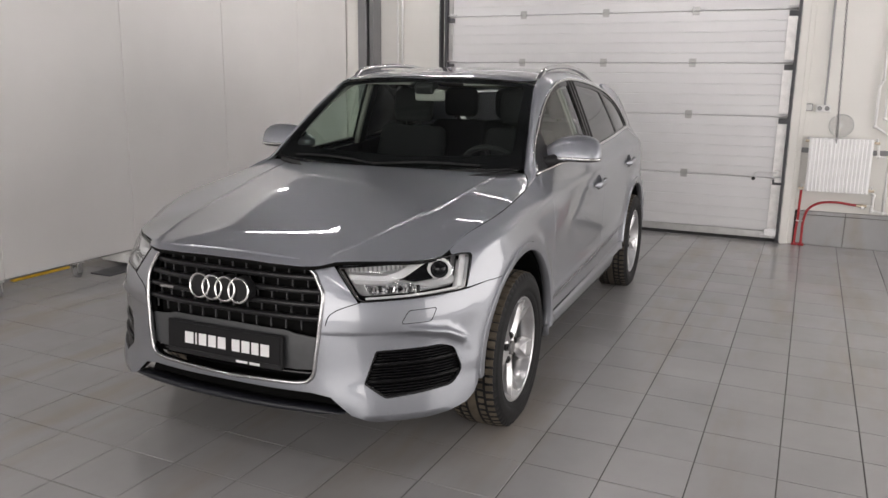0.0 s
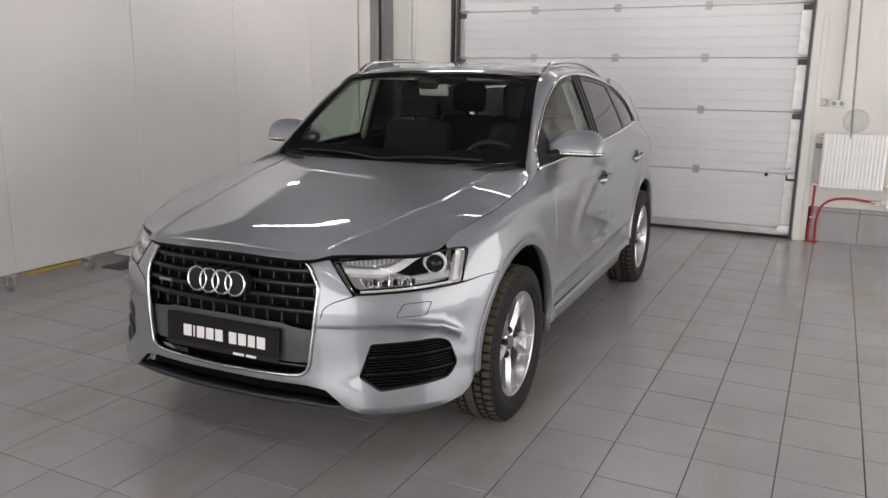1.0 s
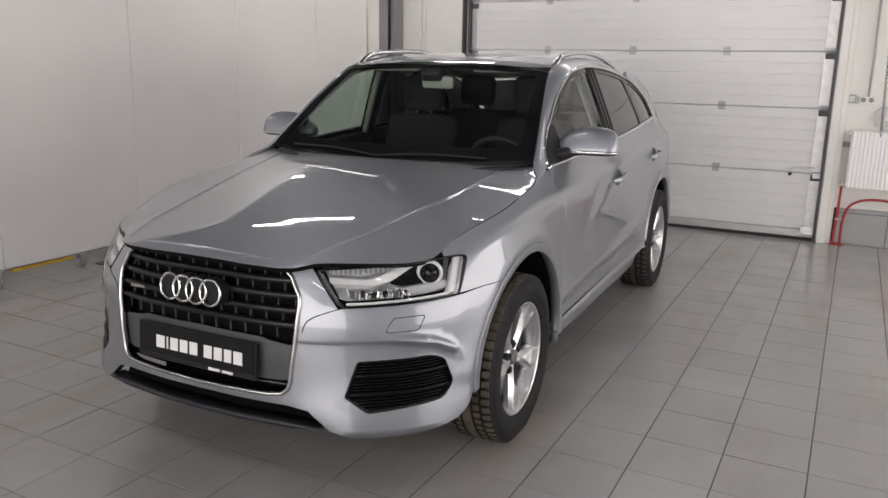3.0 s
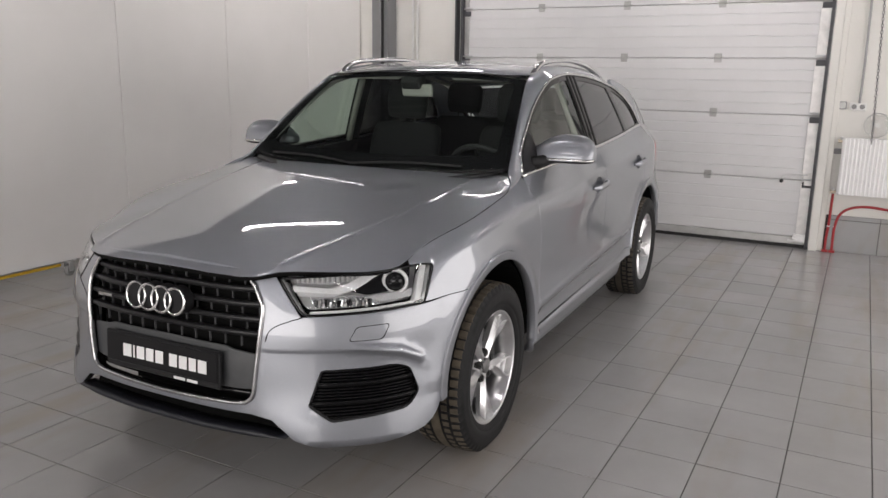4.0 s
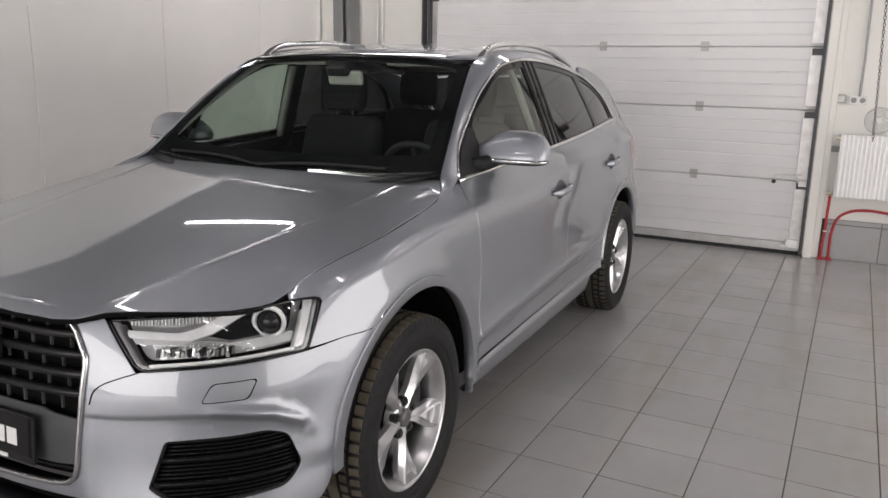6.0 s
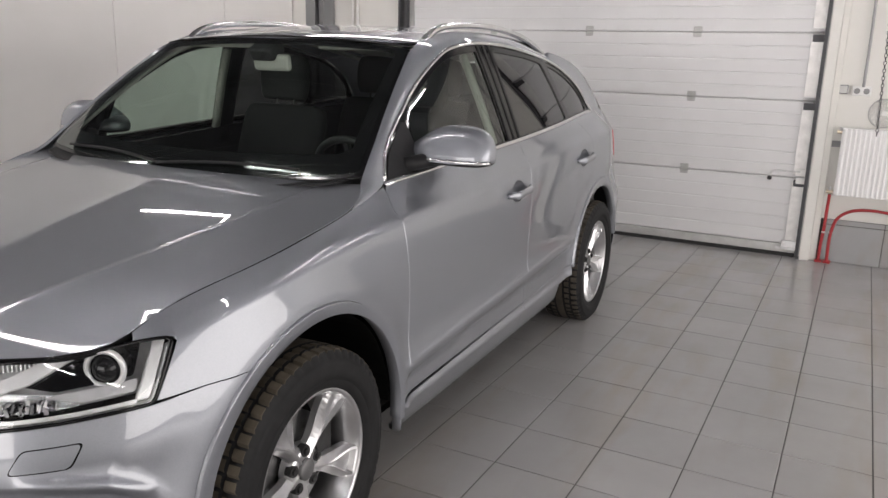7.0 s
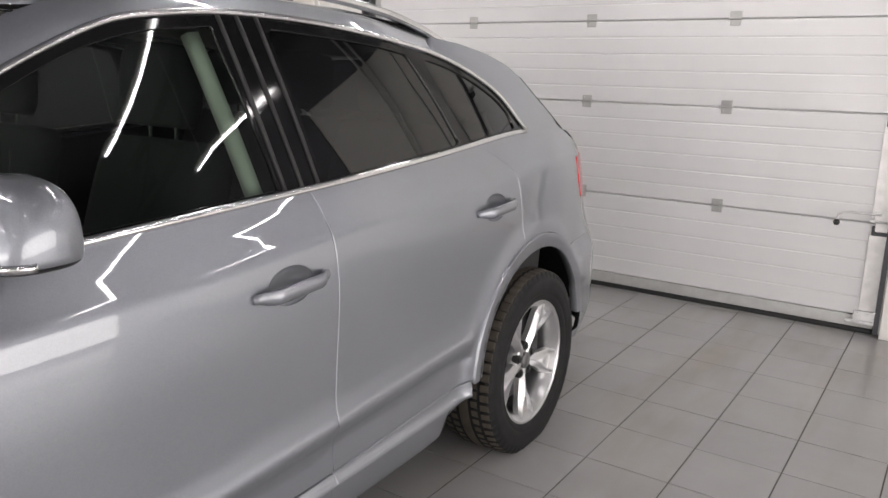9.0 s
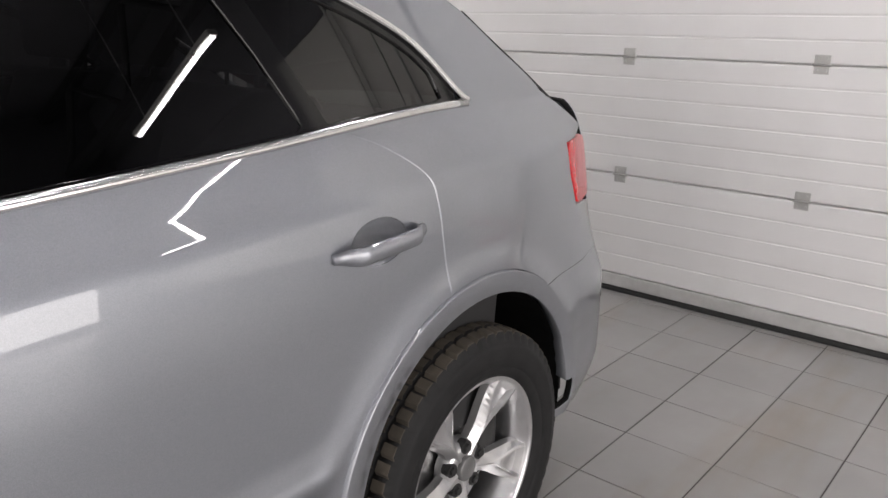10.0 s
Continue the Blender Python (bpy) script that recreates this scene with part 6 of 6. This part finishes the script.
def wheel(sgn, y, steer):
    m = pose(sgn * (0.766 if y < 1 else 0.782), y, HUB_Z, 0, 0, steer) @ Matrix.Diagonal((sgn, 1, 1, 1))
    # tyre: bead, sidewall with a raised band, square shoulder, tread with grooves
    R = TYRE_R
    prof = [(0.088, 0.222), (0.098, 0.231), (0.1035, 0.240), (0.1065, 0.252), (0.1065, 0.2535), (0.1085, 0.2545), (0.1095, 0.276), (0.1085, 0.297), (0.1060, 0.3095), (0.1050, 0.310), (0.1015, 0.323), (0.0955, R - 0.007)]
    tread = [(0.0945, R - 0.0055), (0.066, R - 0.001), (0.0645, R - 0.008), (0.0565, R - 0.008), (0.055, R - 0.0005), (0.030, R), (0.0285, R - 0.008), (0.0205, R - 0.008), (0.019, R)]
    full = prof + tread
    full = full + [(-x, r) for x, r in reversed(full)]
    n_p, n_t = len(prof), len(tread)
    nseg = 288

    def mod(k, j):
        jj = j if j < n_p + n_t else 2 * (n_p + n_t) - 1 - j
        if n_p - 2 <= jj <= n_p + 1:
            return -0.008 if (k + (2 if j > n_p + n_t else 0)) % 5 == 0 else 0.0
        if jj in (n_p + 4, n_p + 5):
            return -0.006 if (k + 1) % 5 == 0 else 0.0
        return 0.0
    last = len(full) - 1
    grooves = {n_p + 1, n_p + 2, n_p + 3, n_p + 5, n_p + 6, n_p + 7}

    def tread_face(k, j):
        q = j if j < n_p + n_t else last - 1 - j
        if q < n_p - 1 or q in grooves:
            return 0
        lateral = (k + (2 if j > n_p + n_t else 0)) % 5 == 0 if q <= n_p else (k + 1) % 5 == 0 if q <= n_p + 4 else False
        return 0 if lateral else 1
    hubob = revolve("wheel", full, nseg, [TYRE, TYRE_TREAD if y < 1 else TREAD_DARK], car, m, "alloy wheel with dusty black tyre", mod=mod, smooth=False,
                    mat_of=tread_face)
    for v in hubob.data.vertices:
        v.co.z = max(v.co.z, 0.0008)
    for p in hubob.data.polygons:
        p.use_smooth = p.material_index == 0
    # rim barrel and lip
    revolve("rim", [(-0.09, 0.222), (-0.086, 0.208), (0.03, 0.196), (0.070, 0.204), (0.080, 0.214), (0.086, 0.2155), (0.092, 0.219), (0.0945, 0.2235), (0.0945, 0.2305), (0.091, 0.2335), (0.084, 0.230)], 72, ALLOY, hubob, m)
    # five spokes that widen to the rim, each with a sunk wedge between two ridges
    for k in range(5):
        th = math.radians(-90 + 72 * k)
        d, tang = Vector((0, math.cos(th), math.sin(th))), Vector((0, -math.sin(th), math.cos(th)))
        bm = bmesh.new()
        secs = []
        for i in range(15):
            t = i / 14
            r = 0.030 + (0.2155 - 0.030) * t
            hw = 0.0240 - 0.004 * smooth01(t / 0.3) + 0.030 * smooth01((t - 0.20) / 0.70)
            x_out = 0.060 + 0.026 * t ** 1.3
            g = smooth01((t - 0.24) / 0.72)
            g0, deep = 0.02 + 0.64 * g, 0.016 * smooth01((t - 0.26) / 0.5)
            c = d * r
            row = []
            for a, dx in ((-1.0, -0.036), (-0.97, -0.016), (-g0 - 0.14 - 0.06 * g, -0.0015), (-g0 - 0.05, 0.0), (-g0 * 0.92, -deep), (g0 * 0.92, -deep), (g0 + 0.05, 0.0), (g0 + 0.14 + 0.06 * g, -0.0015), (0.97, -0.016), (1.0, -0.036)):
                row.append(bm.verts.new(m @ (c + tang * (hw * a) + Vector((x_out + dx, 0, 0)))))
            secs.append(row)
        for a, b in zip(secs, secs[1:]):
            for j in range(9):
                bm.faces.new((a[j], a[j + 1], b[j + 1], b[j]))
            bm.faces.new((a[9], a[0], b[0], b[9]))
        bm.faces.new(secs[0])
        bm.faces.new(secs[-1])
        bmesh.ops.recalc_face_normals(bm, faces=bm.faces)
        part("spoke", bm, ALLOY, hubob)
    revolve("hub", [(0.02, 0.068), (0.048, 0.066), (0.057, 0.058), (0.0585, 0.040), (0.056, 0.034), (0.055, 0.0005)], 40, ALLOY, hubob, m)
    revolve("hub_cap", [(0.050, 0.031), (0.0655, 0.030), (0.068, 0.026), (0.069, 0.0005)], 32, CAP_GREY, hubob, m, "grey hub cap")
    for k in range(5):
        a = math.radians(-90 + 72 * k + 36)
        c = Vector((0, 0.054 * math.cos(a), 0.054 * math.sin(a)))
        bm = rod(m @ (c + Vector((0.040, 0, 0))), m @ (c + Vector((0.0605, 0, 0))), 0.0165, 16)
        rod_into(bm, m @ (c + Vector((0.060, 0, 0))), m @ (c + Vector((0.067, 0, 0))), 0.0105, 6)
        part("wheel_bolt", bm, DARK_METAL, hubob)
    # brake
    revolve("brake_disc", [(-0.012, 0.06), (-0.012, 0.150), (0.012, 0.150), (0.012, 0.06)], 48, DISC, hubob, m, closed=True, smooth=False)
    part("brake_caliper", box((-0.03, 0.075, -0.075), (0.034, 0.165, 0.085), 0.012, m), DARK_METAL, hubob)
    revolve("brake_shield", [(-0.05, 0.02), (-0.05, 0.19)], 40, MATT_BLACK, hubob, m)
    return hubob


for sgn in (1, -1):
    wheel(sgn, 0.0, 0.0)
    wheel(sgn, 2.603, 0.0)


# wheel houses and underside
def wheel_house(sgn, y):
    bm = bmesh.new()
    prev = None
    for k in range(29):
        a = math.radians((-12 if y > 1 else 1) + (188 if y > 1 else 182) * k / 28)
        row = [bm.verts.new((sgn * x, y + 0.012 + 0.398 * math.cos(a), ARCH_Z + 0.398 * math.sin(a))) for x in (0.46, 0.84)]
        inner = bm.verts.new((sgn * 0.46, y, ARCH_Z))
        if prev:
            bm.faces.new((prev[0], prev[1], row[1], row[0]))
            bm.faces.new((prev[0], row[0], inner))
        prev = row
    bmesh.ops.remove_doubles(bm, verts=bm.verts, dist=1e-4)
    return part("wheel_house", bm, MATT_BLACK, car)


for sgn in (1, -1):
    wheel_house(sgn, 0.0)
    wheel_house(sgn, 2.603)
bm = bmesh.new()
box_into(bm, (-0.42, -0.60, 0.22), (0.42, 3.35, 0.27))
box_into(bm, (-0.72, 0.45, 0.215), (0.72, 2.10, 0.26))
box_into(bm, (-0.55, 3.0, 0.30), (0.55, 3.30, 0.36))
part("underbody", bm, MATT_BLACK, car, "black underbody")
bm = box((-0.42, -0.62, 0.25), (0.42, 0.30, 0.74))
part("engine_block", bm, MATT_BLACK, car)

# ---------------------------------------------------------------- the car: cabin
part("cabin_floor", box((-0.74, 0.45, 0.26), (0.74, 3.2, 0.32)), CLOTH, car)
part("bulkhead", box((-0.72, 0.40, 0.3), (0.72, 0.46, 0.96)), MATT_BLACK, car)


def dash(u, v):
    q = 2 * u - 1
    prof = [Vector((0, 0.47, 0.972)), Vector((0, 0.70, 0.992)), Vector((0, 0.86, 0.975)), Vector((0, 0.93, 0.90)), Vector((0, 0.90, 0.70))]
    t = min(max(v, 0), 1) * 4
    i = min(int(t), 3)
    p = prof[i].lerp(prof[i + 1], t - i)
    hump = 0.045 * math.exp(-((q - 0.52) / 0.22) ** 2) * math.sin(math.pi * min(1, max(0, v * 1.3)))
    return Vector((0.73 * q, p.y + 0.05 * q * q - 0.03, p.z + hump - 0.02 * q * q))


panel_grid("dashboard", dash, 40, 16, DASH, car, "black dashboard", mid=Vector((0, 0.7, 0.5)))
c, ax = Vector((0.36, 0.985, 0.945)), Vector((0, 0.85, 0.5)).normalized()
sv, uv = Vector((1, 0, 0)), ax.cross(Vector((1, 0, 0)))
bm = bmesh.new()
tube_into(bm, [c + 0.178 * (math.cos(a) * sv + math.sin(a) * uv) for a in [2 * math.pi * k / 44 for k in range(44)]], 0.015, 10, closed=True)
sw = part("steering_wheel", bm, DASH, car, "black steering wheel")
for a in (0, math.pi, -math.pi / 2):
    part("wheel_spoke", rod(c - ax * 0.02, c + 0.17 * (math.cos(a) * sv + math.sin(a) * uv), 0.016, 8), SATIN if a < 0 else DASH, sw)
part("airbag_cover", rod(c - ax * 0.03, c + ax * 0.012, 0.075, 24), DASH, sw)


def cushion(name, parent, x, pts, w, mat=CLOTH, label="", e=0.55):
    """A padded form: rounded section swept along a line in the yz plane."""
    bm = bmesh.new()
    pts = spline([(0, a, b) for a, b, _ in pts], 4)
    k = len(pts)
    rows = []
    for i, p in enumerate(pts):
        d = (pts[min(i + 1, k - 1)] - pts[max(i - 1, 0)]).normalized()
        up = Vector((0, -d.z, d.y))
        f = 0.75 + 0.25 * math.sin(math.pi * min(1, max(0, (i + 0.5) / k))) ** 0.5
        row = [bm.verts.new(Vector((x, 0, 0)) + p + Vector((w * f * spow(math.cos(a), e), 0, 0)) + up * (0.062 * f * spow(math.sin(a), e))) for a in [2 * math.pi * j / 20 for j in range(20)]]
        rows.append(row)
    for a, b in zip(rows, rows[1:]):
        for j in range(20):
            bm.faces.new((a[j], a[(j + 1) % 20], b[(j + 1) % 20], b[j]))
    bm.faces.new(rows[0])
    bm.faces.new(rows[-1])
    bmesh.ops.recalc_face_normals(bm, faces=bm.faces)
    return part(name, bm, mat, parent, label, smooth=True)


def seat(x, y):
    back = cushion("seat", car, x, [(y, 0.62, 0), (y + 0.06, 0.80, 0), (y + 0.13, 1.0, 0), (y + 0.17, 1.12, 0), (y + 0.18, 1.16, 0)], 0.23, label="black cloth seat")
    cushion("seat_cushion", back, x, [(y - 0.50, 0.58, 0), (y - 0.25, 0.58, 0), (y + 0.02, 0.56, 0)], 0.25)
    cushion("headrest", back, x, [(y + 0.160, 1.195, 0), (y + 0.165, 1.23, 0), (y + 0.17, 1.30, 0), (y + 0.178, 1.36, 0), (y + 0.185, 1.385, 0)], 0.130, e=0.8)
    for dx in (-0.05, 0.05):
        part("headrest_post", rod((x + dx, y + 0.165, 1.10), (x + dx, y + 0.172, 1.24), 0.005, 8), DARK_METAL, back)


for x in (0.36, -0.36):
    seat(x, 1.30)
for x in (0.40, 0.0, -0.40):
    seat(x, 2.20)


def inner_panel(side, sgn):
    lp = [(0.62, 0.4)] + [(2.75, 0.4), (2.75, 1.11)] + along(z_top, 2.6, 0.62, 12, -0.02)

    def f(y, z):
        p = ring(y, min(z, z_top(y) - 0.01))
        return Vector((p.x - 0.06, y, z))
    panel("door_trim", [lp], side(f), DASH, car, step=0.08, depth=0.01)
    # headliner edge and inner pillars
    for y0, y1, w in ((1.52, 1.455, 0.05),):
        pts = [glass_side(y0 + (y1 - y0) * t, z_top(y0) - 0.1 + (win_top(y1) + 0.0 - z_top(y0) + 0.1) * t) for t in [k / 8 for k in range(9)]]
        sweep("inner_pillar", [(sgn * (p.x - 0.035), p.y, p.z) for p in pts], round_section(w, 0.014, 12), DASH, car, ups=[(sgn, 0, 0.3)] * 9)
    pts = [p.lerp(q, 0.35) for p, q in zip(RAIL_IN, RAIL_OUT)][24:]
    sweep("inner_roof_edge", [(sgn * (p.x - 0.02), p.y + 0.01, p.z - 0.022) for p in pts], round_section(0.028, 0.012, 10), LINER, car, label="light cloth pillar trim")


both(inner_panel)
half = [(0, 0.99), (0.5, 1.03), (0.55, 1.1), (0.56, 1.6), (0.56, 2.5), (0, 2.7)]
panel("headliner", [mirror_loop(half)], lambda x, y: roof_at(x, y) - Vector((0, 0, 0.035)), LINER, car, "light grey headliner", step=0.08, depth=0.006)
part("parcel_shelf", box((-0.62, 2.45, 1.0), (0.62, 3.2, 1.03)), CLOTH, car)
# mirror and camera box behind the windscreen
part("inner_mirror", box((-0.095, -0.012, -0.032), (0.095, 0.014, 0.032), 0.014, pose(0.0, 0.93, 1.368, 8, 0, -6), 2), LINER, car, "light grey inner mirror")
part("sensor_box", box((-0.055, -0.02, -0.03), (0.055, 0.07, 0.025), 0.012, pose(-0.02, 0.90, 1.405, 30, 0, 0), 2), DASH, car)
for x in (-0.32, 0.34):
    part("sun_visor", box((-0.17, -0.07, -0.008), (0.17, 0.07, 0.008), 0.006, pose(x, 1.06, 1.445, 14, 0, 0)), LINER, car)

# ---------------------------------------------------------------- tiles, the last and smallest pieces
def tile_mesh(name, w, h, t, mat):
    bm = box((-w / 2, -h / 2, -t), (w / 2, h / 2, 0))
    top = [e for e in bm.edges if all(v.co.z > -1e-6 for v in e.verts)]
    bmesh.ops.bevel(bm, geom=top, offset=0.0018, segments=1, affect="EDGES")
    me = bpy.data.meshes.new(name)
    bm.to_mesh(me)
    bm.free()
    me.materials.append(mat)
    return me


TILE_MESH = tile_mesh("tile", TILE_W - 0.0038, TILE_W - 0.0038, 0.012, TILE)
far = bmesh.new()
rng = random.Random(4)
i0, i1 = int((X_LEFT - TILE_X) / TILE_W), int((X_RIGHT - TILE_X) / TILE_W)
j0, j1 = int((Y_BACK - TILE_Y) / TILE_W), int((Y_DOOR - TILE_Y) / TILE_W)
for i in range(i0, i1 + 1):
    for j in range(j0, j1 + 1):
        cx, cy = TILE_X + (i + 0.5) * TILE_W, TILE_Y + (j + 0.5) * TILE_W
        dz = rng.uniform(-0.0006, 0.0006)
        tilt = pose(cx, cy, dz, rng.uniform(-0.05, 0.05), rng.uniform(-0.05, 0.05), 0)
        if -1.15 < cx < 1.35 and 2.2 < cy < 8.2 or -3.0 < cx < -1.0 and 0.9 < cy < 2.7 and cx > -2.8:
            t = new("tile", TILE_MESH)
            t.matrix_basis, t.parent = tilt, floor
        else:
            box_into(far, (-TILE_W / 2 + 0.002, -TILE_W / 2 + 0.002, -0.012), (TILE_W / 2 - 0.002, TILE_W / 2 - 0.002, 0), 0, tilt)
tagged(part("tile_field", far, TILE, floor), kind="stuff")

DADO_MESH = tile_mesh("wall_tile", 0.396, 0.276, 0.006, DADO_TILE)
DADO_CAP = tile_mesh("wall_tile_cap", 0.396, 0.036, 0.006, DADO_TILE)
for k in range(10):
    for me, z in ((DADO_MESH, 0.139), (DADO_CAP, 0.299)):
        t = new("wall_tile", me)
        t.matrix_basis, t.parent = pose(0.129 + 0.4 * (k + 0.5) + 0.02, Y_DOOR - 0.012, z, 90, 0, 0), dado
